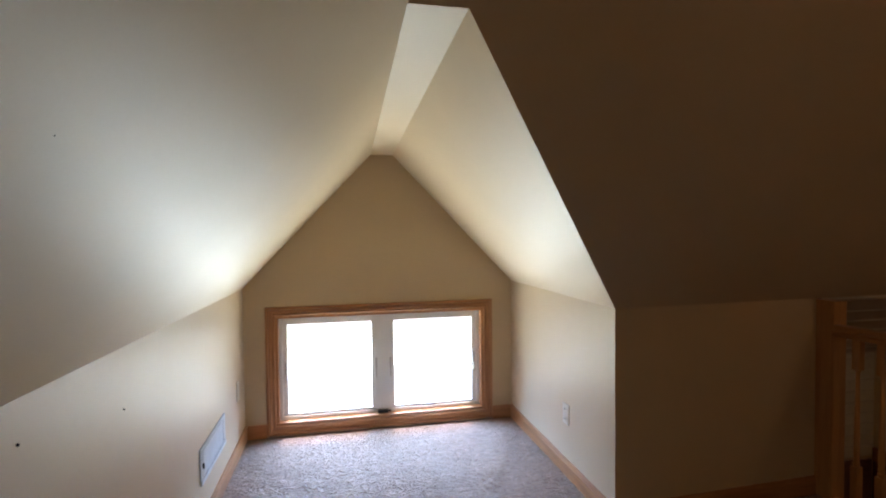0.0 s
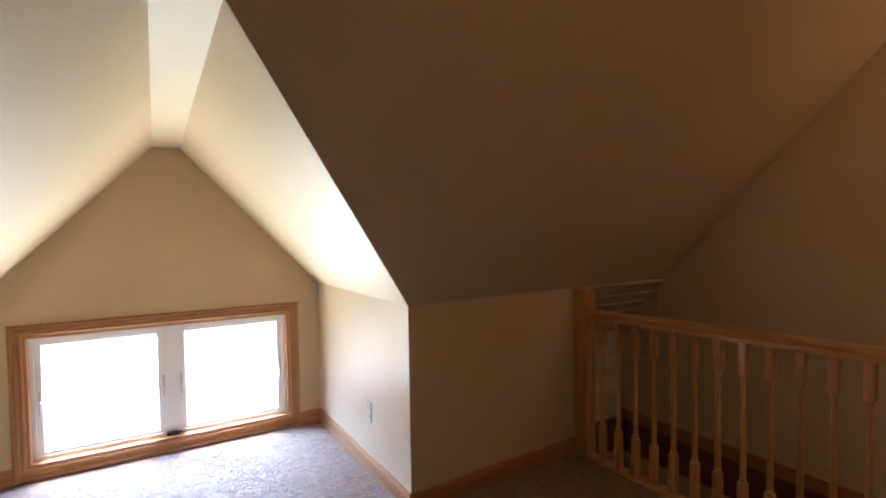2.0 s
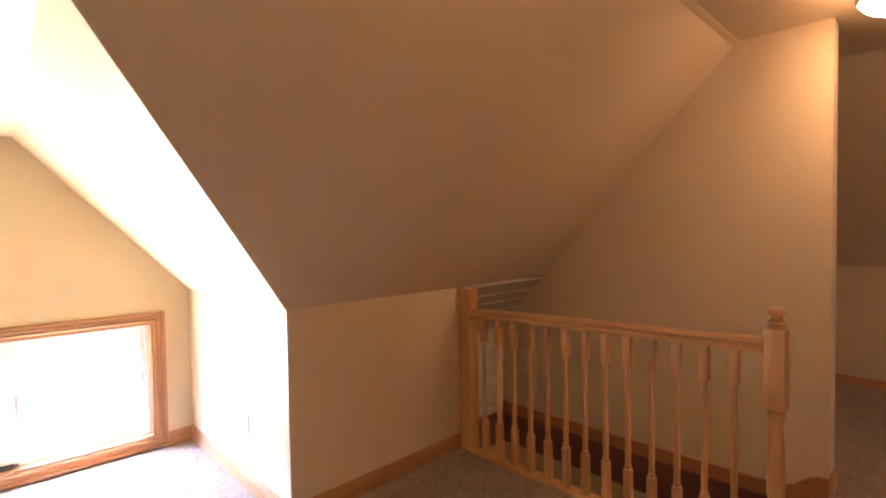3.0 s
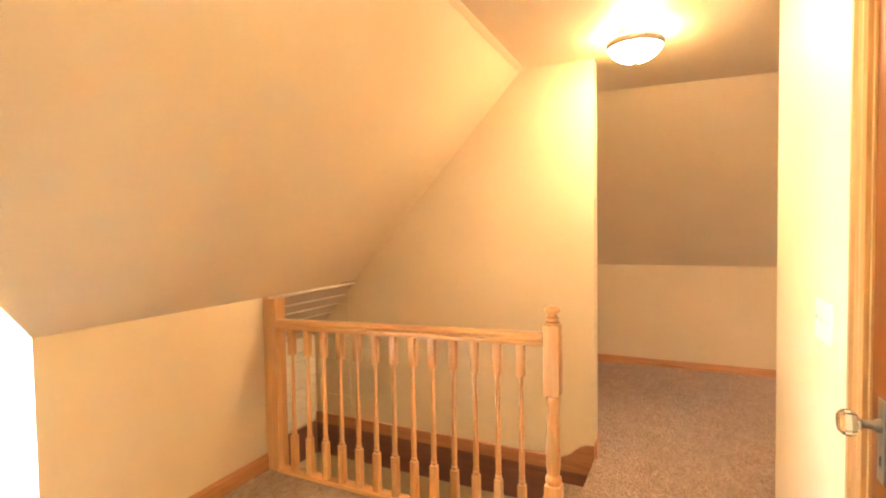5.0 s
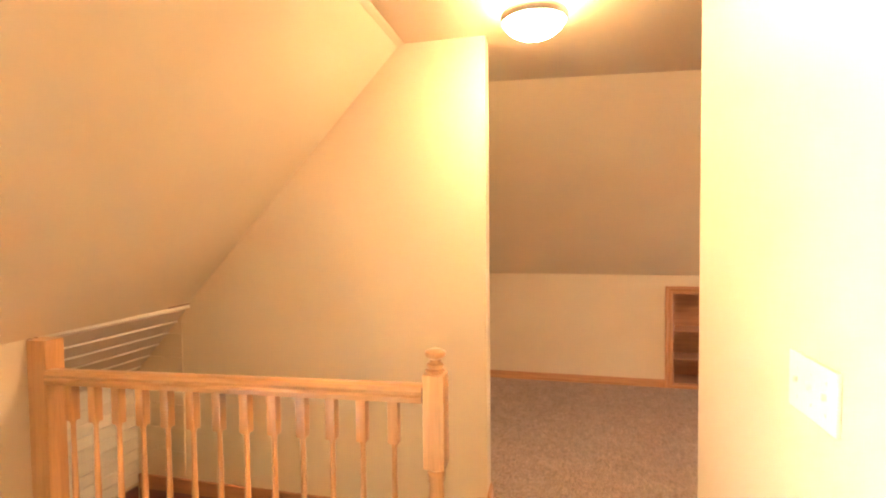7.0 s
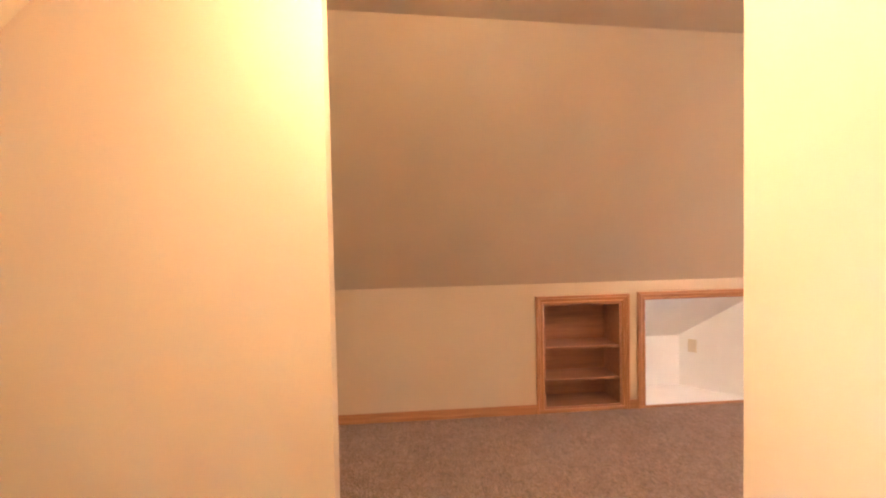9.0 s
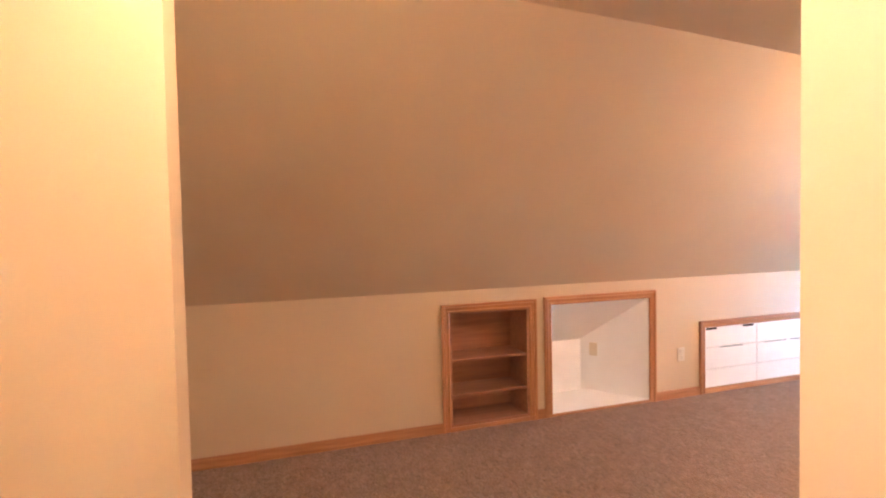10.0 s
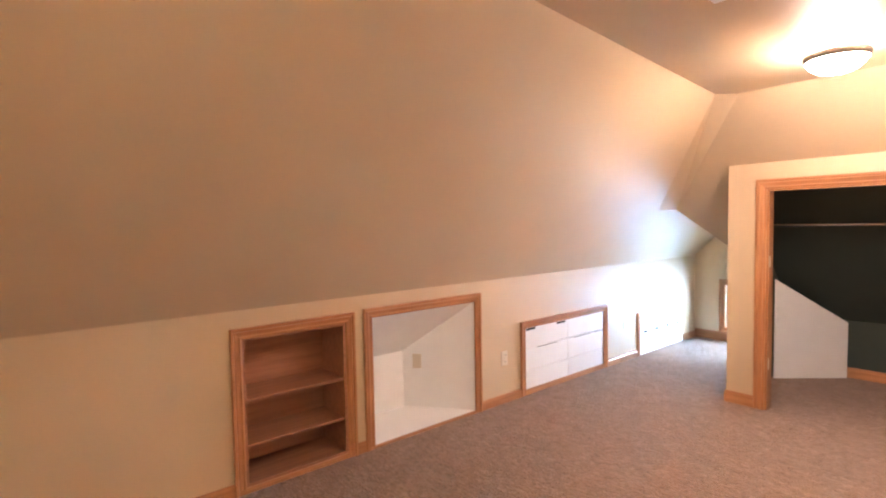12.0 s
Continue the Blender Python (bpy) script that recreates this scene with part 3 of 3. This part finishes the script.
# ---------------------------------------------------------------- stairwell
PX = 1.265
st = thing("staircase", (1.69, SY, 0.0), "carpeted staircase going down below the railing", "staircase")
for k in range(8):
    y0 = SY + 0.24 * k
    part("step", boxes((PX + 0.002, SX - 0.002, y0, y0 + 0.27, -0.19 * (k + 1) - 0.18, -0.19 * (k + 1)), bevel=0.012), CARPET, st, placed=True)
EYE = 0.47
structure("wall_stair_west", boxes((PX - 0.06, PX, SY, EYE, -2.6, -0.25)), WALL, "beige painted stairwell wall below the floor", "wall")
structure("wall_stair_end", boxes((1.10, SX, EYE, EYE + T, -2.6, 1.2)), WALL, "wall at the foot of the stairwell", "wall")
structure("wall_stair_south", boxes((PX - 0.06, SX, SY - 0.1, SY - 0.001, -2.6, -0.25)), WALL, "beige wall under the landing", "wall")
structure("floor_below", boxes((PX - 0.06, SX, SY - 0.1, EYE + T, -2.7, -2.6)), CARPET, "carpeted floor below the stairs", "floor")
structure("wall_recess", slab([(1.192, 0.165, -0.3), (1.192, EYE, -0.3), (1.192, EYE, 0.60), (1.192, 0.165, HK - 0.12)], (-0.05, 0, 0)), WALL, "beige side of the stair recess", "wall")
# added out of sight: plugs the hole where outside light leaked into the recess
structure("light_block_stair", boxes((1.10, PX - 0.002, 0.021, EYE, -0.27, -0.19)), WALL, "unseen filler under the recess boards that keeps stray daylight out", "wall")
# plank slope below the knee line
ys = north_y(1.7, HK)
sl = bmesh.new()
for k in range(6):
    ya, yb = ys + 0.012 + k * 0.068, ys + 0.012 + k * 0.068 + 0.062
    za, zb = HK - 0.012 - MS * (ya - ys), HK - 0.012 - MS * (yb - ys)
    vs = []
    for lift in (0.0, 0.012):
        for x, y, z in ((1.16, ya, za), (SX - 0.014, ya, za), (SX - 0.014, yb, zb), (1.16, yb, zb)):
            vs.append(sl.verts.new((x, y + lift, z + lift)))
    for f in ((0, 1, 2, 3), (7, 6, 5, 4), (0, 4, 5, 1), (1, 5, 6, 2), (2, 6, 7, 3), (3, 7, 4, 0)):
        sl.faces.new([vs[i] for i in f])
bd = bmesh.new()
for k in range(1, 6):
    y = ys + 0.009 + k * 0.068
    z = HK - 0.016 - MS * (y - ys)
    box(bd, 1.16, SX - 0.016, y - 0.0025, y + 0.0025, z - 0.003, z + 0.004)
structure("ceiling_beads", bd, PLANK, "pale beads between the boards over the stairs", "ceiling")
structure("ceiling_planks", sl, PLANK_TAN, "narrow tan painted boards over the stairs", "ceiling")
# backing in a dark colour: paints the shadow line where boards stop short of the wall
structure("ceiling_recess", slab([(1.1, ys, HK + 0.01), (SX, ys, HK + 0.01), (SX, EYE + 0.1, HK + 0.01 - MS * (EYE + 0.1 - ys)), (1.1, EYE + 0.1, HK + 0.01 - MS * (EYE + 0.1 - ys))], (0, 0.1, 0.1)), DARK_WOOD_AND_GAP_SHADE,
          "backing above the stair boards, coloured dark as the shade in their gaps", "ceiling")
trim = structure("trim", boxes((1.26, SX, ys - 0.002, ys + 0.012, HK - 0.014, HK + 0.002), bevel=0.002), PLANK, "thin white edge strip under the sloped ceiling", "trim")
pl = tagged(new("wall_planks"), "cream painted narrow boards at the end of the stairwell", "wall", kind="structure")
me = None
for k in range(15):
    z = -0.075 + 0.072 * k
    w = part("plank", boxes((0, SX - 1.16, -0.012, 0, 0, 0.068), bevel=0.002), PLANK, pl) if me is None else new("plank", me)
    me = w.data
    w.parent = pl
    w.location = (1.16, EYE, z)
me = None
for k in range(7):
    z = 0.0 + 0.145 * k
    w = part("plank", boxes((-0.008, 0, 0, 0.345, 0, 0.141), bevel=0.002), WALL, pl) if me is None else new("plank", me)
    me = w.data
    w.parent = pl
    w.location = (SX, 0.115, z)
structure("trim_stair", boxes((SX - 0.018, SX, SY, EYE - 0.013, -0.11, -0.022), bevel=0.004), RED_OAK, "reddish oak cap board along the stairwell wall", "trim")
structure("trim_stair_dark", boxes((SX - 0.010, SX, SY, EYE - 0.013, -0.36, -0.112)), DARK_WOOD_AND_GAP_SHADE, "dark stained skirt board in the stairwell", "trim")
structure("trim_stair_end", boxes((PX, SX - 0.02, EYE - 0.014, EYE, -0.36, -0.10)), DARK_WOOD_AND_GAP_SHADE, "dark stained skirt board at the end of the stairwell", "trim")
structure("trim_block", slab([(SX, SY, -0.020), (SX, SY + 0.20, -0.020), (SX, SY + 0.15, 0.004), (SX, SY + 0.09, 0.058), (SX, SY + 0.05, 0.074), (SX, SY, 0.078)], (-0.02, 0, 0)), RED_OAK,
          "reddish oak end piece rising at the top of the stairwell trim", "trim")
structure("trim_nosing", boxes((PX - 0.004, PX + 0.012, SY, -0.06, -0.16, 0.004), bevel=0.003), OAK_Y, "oak fascia under the railing", "trim")

# ---------------------------------------------------------------- railing
RXC = 1.21
rail = thing("stair_railing", (RXC, -0.86, 0.0), "varnished oak stair railing with turned balusters and newel", "railing")
part("wall_post", boxes((1.190, 1.272, -0.055, 0.055, 0.0, HK - 0.004), bevel=0.004), RAIL_Z, rail, "flat oak post against the knee wall", placed=True)
RT0, RT1, RY0, RY1 = 0.918, 0.958, -0.055, -1.66


def rail_z(y):
    return RT0 + (RT1 - RT0) * (y - RY0) / (RY1 - RY0)


bm = bmesh.new()
prof = [(-0.028, -0.058), (0.028, -0.058), (0.030, -0.040), (0.024, -0.032), (0.031, -0.018), (0.026, -0.004), (0.012, 0.0), (-0.012, 0.0), (-0.026, -0.004), (-0.031, -0.018), (-0.024, -0.032), (-0.030, -0.040)]
ends = [[bm.verts.new((RXC + dx, y, rail_z(y) + dz)) for dx, dz in prof] for y in (RY0, RY1)]
for i in range(len(prof)):
    j = (i + 1) % len(prof)
    bm.faces.new((ends[0][i], ends[0][j], ends[1][j], ends[1][i]))
bm.faces.new(ends[0])
bm.faces.new(ends[1][::-1])
part("handrail", bm, RAIL_Y, rail, placed=True)
part("shoe_rail", boxes((RXC - 0.032, RXC + 0.032, RY1, RY0, 0.0, 0.022), bevel=0.004), RAIL_Y, rail, placed=True)
for k in range(13):
    y = -1.553 + 0.1158 * k
    top = rail_z(y) - 0.056
    h = 0.0182
    bm = boxes((-h, h, -h, h, 0.02, 0.235), (-h, h, -h, h, top - 0.152, top), bevel=0.0035)
    lathe([(0.010, 0.234), (0.016, 0.245), (0.016, 0.252), (0.011, 0.258), (0.015, 0.270), (0.012, 0.278), (0.0135, 0.30), (0.0125, 0.42), (0.0102, 0.58), (0.0092, top - 0.167), (0.013, top - 0.153), (0.009, top - 0.134)], 12, bm=bm)
    b = part("baluster", bm, RAIL_Z, rail, smooth=True)
    b.location = (0, y + 0.86, 0)
bm = boxes((-0.037, 0.037, -0.037, 0.037, 0.0, 0.27), (-0.037, 0.037, -0.037, 0.037, 0.682, 1.0), bevel=0.007)
lathe([(0.028, 0.265), (0.036, 0.285), (0.036, 0.30), (0.026, 0.315), (0.031, 0.34), (0.032, 0.42), (0.027, 0.58), (0.025, 0.630), (0.029, 0.638), (0.027, 0.648), (0.031, 0.656), (0.031, 0.668), (0.027, 0.674), (0.033, 0.680), (0.028, 0.69)], 20, bm=bm)
nw = part("newel_post", bm, RAIL_Z, rail, smooth=True)
nw.location = (-0.003, -0.842, 0)
bm = lathe([(0.031, 0.998), (0.034, 1.004), (0.034, 1.010), (0.025, 1.016), (0.030, 1.024), (0.030, 1.030), (0.021, 1.036), (0.019, 1.046), (0.026, 1.051), (0.034, 1.057), (0.036, 1.065), (0.033, 1.073), (0.020, 1.079), (0.004, 1.080)], 22)
part("cap", bm, RAIL_Z, nw, smooth=True)

# ---------------------------------------------------------------- ceiling lights


def ceiling_light(at, shade_material, label, r=0.139):
    """A bowl of frosted glass in a metal ring, hung just under the ceiling; light also spills upwards past the ring."""
    ob = thing("ceiling_light", at, label, "ceiling lamp", group="ceiling lights")
    part("canopy", lathe([(0.112, 0.0), (0.112, -0.012), (0.105, -0.026), (0.060, -0.034), (0.030, -0.040)], 32), NICKEL, ob, smooth=True)
    prof = [(r * 0.97, -0.050), (r, -0.044), (r * 1.04, -0.052), (r * 1.03, -0.074), (r * 0.98, -0.084), (r * 0.955, -0.076)]
    bm = bmesh.new()
    rings = [[bm.verts.new((q * math.cos(2 * math.pi * k / 44), q * math.sin(2 * math.pi * k / 44), z)) for k in range(44)] for q, z in prof]
    for u, v in zip(rings, rings[1:] + rings[:1]):
        for k in range(44):
            bm.faces.new((u[k], u[(k + 1) % 44], v[(k + 1) % 44], v[k]))
    part("ring", bm, NICKEL, ob, "brushed nickel ring", smooth=True)
    prof = [(0.032, -0.036), (r * 0.6, -0.042), (r * 0.94, -0.056)]
    prof += [(r * 0.95 * math.cos(a), -0.070 - 0.080 * math.sin(a)) for a in [radians(d) for d in range(0, 90, 9)]]
    part("shade", lathe(prof + [(0.012, -0.149)], 40), shade_material, ob, "glowing frosted glass bowl", smooth=True)
    part("finial", lathe([(0.010, -0.148), (0.012, -0.153), (0.006, -0.161), (0.002, -0.163)], 14), NICKEL, ob, smooth=True)
    return ob


ceiling_light((1.838, -1.994, ZC), SHADE, "round nickel flush ceiling light with lit frosted bowl")
ceiling_light((0.05, -1.99, ZC), SHADE_HALL, "round nickel flush ceiling light over the hall, lit")
ceiling_light((2.40, -5.48, ceil_z(-5.48) + 0.001), SHADE_FAR, "round nickel flush ceiling light near the closet, lit")

# ceiling register in the room
cr = thing("ceiling_vent", (2.445, -4.42, ceil_z(-4.42)), "white metal ceiling vent with dark slots", "vent")
part("frame", boxes((-0.17, 0.17, -0.09, -0.065, -0.012, 0.0), (-0.17, 0.17, 0.065, 0.09, -0.012, 0.0), (-0.17, -0.145, -0.065, 0.065, -0.012, 0.0), (0.145, 0.17, -0.065, 0.065, -0.012, 0.0), bevel=0.003), WHITE, cr)
part("backing", boxes((-0.145, 0.145, -0.065, 0.065, -0.003, 0.0)), HOLE, cr)
for k in range(7):
    part("slat", boxes((-0.145, 0.145, -0.058 + 0.018 * k, -0.050 + 0.018 * k, -0.010, -0.003)), WHITE, cr)

# ---------------------------------------------------------------- door in the south wall
door = thing("door_1", ((dx0 + dx1) / 2, RY, 0.0, 0, 0, 180), "closed stained wooden panel door with glass knob", "door", kind="structure")
hd = (dx1 - dx0) / 2
casing(door, -hd, hd, 0.0, dz, "ltr", 0.076, DOOR_TRIM, DOOR_TRIM)
part("jamb", boxes((-hd, -hd + 0.012, 0.0, T, 0, dz), (hd - 0.012, hd, 0.0, T, 0, dz), (-hd + 0.012, hd - 0.012, 0.0, T, dz - 0.012, dz)), DOOR_TRIM, door)
hd2 = hd - 0.014
zs = [(0.20, 0.50), (0.60, 1.09), (1.215, 1.445), (1.57, 1.81)]
leaf = [(-hd2, -hd2 + 0.115, 0.004, 0.040, 0.008, dz - 0.014), (hd2 - 0.115, hd2, 0.004, 0.040, 0.008, dz - 0.014)]
edge = 0.008
for z0_, z1_ in zs + [(dz - 0.014, dz)]:
    leaf.append((-hd2 + 0.115, hd2 - 0.115, 0.004, 0.040, edge, z0_))
    edge = z1_
lf = part("leaf", boxes(*leaf), DOOR_WOOD, door, "orange-brown stained stiles and rails")
for z0_, z1_ in zs:
    xa, xb = -hd2 + 0.115, hd2 - 0.115
    bm = boxes((xa, xb, 0.020, 0.030, z0_, z1_))
    box(bm, xa + 0.05, xb - 0.05, 0.010, 0.024, z0_ + 0.05, z1_ - 0.05, bevel=0.008)
    part("panel", bm, DOOR_PANEL, lf, "darker red-brown raised panel")
    part("moulding", boxes((xa, xa + 0.014, 0.006, 0.020, z0_, z1_), (xb - 0.014, xb, 0.006, 0.020, z0_, z1_), (xa + 0.014, xb - 0.014, 0.006, 0.020, z1_ - 0.014, z1_), (xa + 0.014, xb - 0.014, 0.006, 0.020, z0_, z0_ + 0.014), bevel=0.004), DOOR_WOOD, lf)
kx = -hd2 + 0.065
hnd = part("door_handle", boxes((kx - 0.021, kx + 0.021, 0.001, 0.004, 0.905, 1.075), bevel=0.001), AGED, door, "tarnished rectangular lock plate")
bm = lathe([(0.014, 0.0), (0.014, 0.006), (0.009, 0.012), (0.008, 0.030), (0.013, 0.034)], 16)
bmesh.ops.rotate(bm, verts=bm.verts, cent=(0, 0, 0), matrix=Matrix.Rotation(radians(90), 3, "X"))
bmesh.ops.translate(bm, verts=bm.verts, vec=(kx, 0.001, 1.02))
part("shank", bm, AGED, hnd, smooth=True)
bm = lathe([(0.012, 0.034), (0.024, 0.042), (0.028, 0.052), (0.027, 0.062), (0.019, 0.070), (0.010, 0.071)], 12)
bmesh.ops.rotate(bm, verts=bm.verts, cent=(0, 0, 0), matrix=Matrix.Rotation(radians(90), 3, "X"))
bmesh.ops.translate(bm, verts=bm.verts, vec=(kx, 0.001, 1.02))
part("knob", bm, CRYSTAL, hnd, "clear faceted glass knob")
part("keyhole", boxes((kx - 0.003, kx + 0.003, 0.0, 0.001, 0.938, 0.958)), HOLE, hnd)

# ---------------------------------------------------------------- built-in bookcase


def built_in(name, y, label, category):
    return thing(name, (EX, y, 0.0, 0, 0, -90), label, category)


a, b, z0, z1 = nx[0]
bc = built_in("built_in_bookcase", (a + b) / 2, "empty built-in oak bookcase with two shelves in the knee wall", "bookcase")
h = abs(b - a) / 2
casing(bc, -h, h, z0, z1, width=0.064)
part("foot_rail", boxes((-h - 0.064, h + 0.064, -0.014, 0.0, 0.0, 0.028), bevel=0.003), OAK_X, bc)
D = 0.30
part("side_panel", boxes((-h, -h + 0.016, 0.0, D, z0, z1)), CASE_WOOD, bc)
part("side_panel", boxes((h - 0.016, h, 0.0, D, z0, z1)), CASE_WOOD, bc)
part("top_panel", boxes((-h + 0.016, h - 0.016, 0.0, D, z1 - 0.016, z1)), CASE_WOOD, bc)
part("bottom_panel", boxes((-h + 0.016, h - 0.016, 0.0, D, z0, z0 + 0.018)), CASE_WOOD, bc)
part("back_panel", boxes((-h, h, D, D + 0.01, z0, z1)), CASE_WOOD, bc)
for z in (0.265, 0.525):
    part("shelf", boxes((-h + 0.017, h - 0.017, 0.012, D - 0.001, z - 0.018, z), bevel=0.002), CASE_WOOD, bc)

for z in (0.265, 0.525):
    for sx in (-h + 0.017, h - 0.029):
        for y in (0.045, D - 0.075):
            part("shelf_clip", boxes((sx, sx + 0.012, y, y + 0.03, z - 0.034, z - 0.019), bevel=0.002), CASE_WOOD, bc)

# white niche
a, b, z0, z1 = nx[1]
ni = built_in("wall_niche", (a + b) / 2, "empty white painted niche in an oak casing", "niche")
h = abs(b - a) / 2
casing(ni, -h, h, z0, z1, width=0.066)
part("foot_rail", boxes((-h - 0.066, h + 0.066, -0.014, 0.0, 0.0, 0.019), bevel=0.003), OAK_X, ni)
dn = 0.455
cxn = -(-4.487 - (a + b) / 2)          # inner corner along the wall
part("base", slab([(-h, 0, z0 - 0.002), (h, 0, z0 - 0.002), (cxn, dn, z0 - 0.002), (-h, dn, z0 - 0.002)], (0, 0, 0.003)), WHITE, ni)
part("side_panel", slab([(-h, 0, z0), (-h, dn, z0), (-h, dn, 0.48), (-h, 0, z1)], (-0.012, 0, 0)), WHITE, ni)
part("slanted_side", slab([(h, 0, z0), (cxn, dn, z0), (cxn, dn, 0.48), (h, 0, z1)], (0.012, 0.006, 0)), WHITE, ni)
part("back_panel", slab([(-h, dn, z0), (cxn, dn, z0), (cxn, dn, 0.48), (-h, dn, 0.48)], (0, 0.012, 0)), WHITE, ni)
part("sloped_top", slab([(-h, 0, z1), (h, 0, z1), (cxn, dn, 0.48), (-h, dn, 0.48)], (0, 0.004, 0.012)), WHITE, ni)
tx, ty = (h - cxn), -dn
box_at = Vector((cxn + tx * 0.20, dn + ty * 0.20, 0.40))
pb = part("outlet_plate", boxes((-0.036, 0.036, -0.006, 0.0, -0.058, 0.058), bevel=0.002), PLASTIC, ni, "grey outlet cover plate")
pb.matrix_basis = Matrix.Translation(box_at) @ Matrix.Rotation(math.atan2(ty, tx), 4, "Z")

# built-in dresser
a, b, z0, z1 = nx[2]
dr = built_in("built_in_dresser", (a + b) / 2, "white built-in dresser with six drawers in an oak casing", "dresser")
h = abs(b - a) / 2
casing(dr, -h, h, 0.0, z1, "ltr", width=0.060)
part("carcass", boxes((-h, h, 0.012, 0.4, z0, z1)), BLACK, dr, "dark gap behind the drawer fronts")
part("plinth", boxes((-h, h, -0.012, 0.02, 0.0, z0 - 0.003), bevel=0.003), OAK_X, dr, "low varnished oak strip under the drawers")
split = 0.005
rz = [(z0 + 0.002, 0.208), (0.213, 0.402), (0.407, z1 - 0.003)]
for c0, c1 in ((-h + 0.003, split - 0.002), (split + 0.002, h - 0.003)):
    for k, (q0, q1) in enumerate(rz):
        d = part("drawer", boxes((c0, c1, -0.004, 0.014, q0, q1), bevel=0.002), WHITE, dr, "white flat drawer front")
        w = c1 - c0
        slots = {(2, 0): ((0.02, 0.22), (0.72, 0.94)), (1, 0): ((0.28, 0.72),), (1, 1): ((0.16, 0.62), (0.70, 0.97))}
        for u, v in slots.get((k, int(c0 > 0)), ()):
            deep = 0.020 if k == 2 else 0.007
            part("finger_slot", boxes((c0 + w * u, c0 + w * v, -0.0055, -0.003, q1 - deep, q1 - 0.002), bevel=0.0008), HOLE, d, "dark cut-out finger slot")

# far drawer unit
a, b, z0, z1 = nx[3]
d2 = built_in("drawer_unit", (a + b) / 2, "low white drawer unit with dark cup pulls in an oak casing", "drawers")
h = abs(b - a) / 2
casing(d2, -h, h, 0.0, z1, "lt", width=0.06)
part("carcass", boxes((-h, h, 0.012, 0.4, z0, z1)), BLACK, d2, "dark gap behind the drawer fronts")
part("plinth", boxes((-h, h, -0.004, 0.02, 0.0, z0)), WHITE, d2)
for k in range(4):
    w = (2 * h - 0.006) / 4
    c0 = -h + 0.003 + k * w
    d = part("drawer", boxes((c0, c0 + w - 0.004, -0.004, 0.014, z0 + 0.002, 0.355), bevel=0.002), WHITE, d2, "white flat drawer front")
    bm = lathe([(0.030, 0.0), (0.030, 0.006), (0.022, 0.018), (0.006, 0.024)], 16)
    bmesh.ops.rotate(bm, verts=bm.verts, cent=(0, 0, 0), matrix=Matrix.Rotation(radians(90), 3, "X"))
    bmesh.ops.scale(bm, verts=bm.verts, vec=(1.3, 1, 0.5))
    bmesh.ops.translate(bm, verts=bm.verts, vec=(c0 + w * 0.45, -0.004, 0.25))
    part("cup_pull", bm, AGED, d, "dark metal cup pull", smooth=True)
part("top_rail", boxes((-h + 0.002, h - 0.002, -0.003, 0.014, 0.36, z1 - 0.002), bevel=0.002), WHITE, d2)

# ---------------------------------------------------------------- closet
cl = thing("closet_trim", ((cx0 + cx1) / 2, CY, 0.0, 0, 0, 180), "varnished oak casing round the open closet", "door casing", kind="structure")
hc = (cx1 - cx0) / 2
casing(cl, -hc, hc, 0.0, cz, "ltr")
part("jamb", boxes((-hc, -hc + 0.016, -0.001, 0.1, 0, cz - 0.016), (hc - 0.016, hc, -0.001, 0.1, 0, cz - 0.016), (-hc, hc, -0.001, 0.1, cz - 0.016, cz)), OAK_Z, cl)
for z in (0.32, 1.12):
    part("hinge_mark", boxes((-hc + 0.016, -hc + 0.0172, 0.012, 0.045, z, z + 0.085)), PLASTIC, cl, "pale bare patch where a hinge was")
rod = thing("closet_rod", (2.43, -7.1, 1.44), "chrome hanging rod across the dark closet", "rod")
bm = lathe([(0.0115, -0.855), (0.0115, 0.855)], 16)
bmesh.ops.rotate(bm, verts=bm.verts, cent=(0, 0, 0), matrix=Matrix.Rotation(radians(90), 3, "Y"))
part("tube", bm, CHROME, rod, smooth=True)
for sgn in (-1, 1):
    bm = lathe([(0.03, -0.006), (0.03, 0.006)], 18)
    bmesh.ops.rotate(bm, verts=bm.verts, cent=(0, 0, 0), matrix=Matrix.Rotation(radians(90), 3, "Y"))
    bmesh.ops.translate(bm, verts=bm.verts, vec=(sgn * 0.85, 0, 0))
    part("socket", bm, STEEL, rod, smooth=True)
pa = thing("access_panel", (3.03, -7.74, 0.0), "plain white slanted panel standing in the closet", "panel")
part("board", slab([(3.255, -7.50, 0.0), (2.815, -7.985, 0.0), (2.815, -7.985, 0.52), (3.255, -7.50, 0.93)], (0.013, -0.012, 0)), WHITE, pa, placed=True)
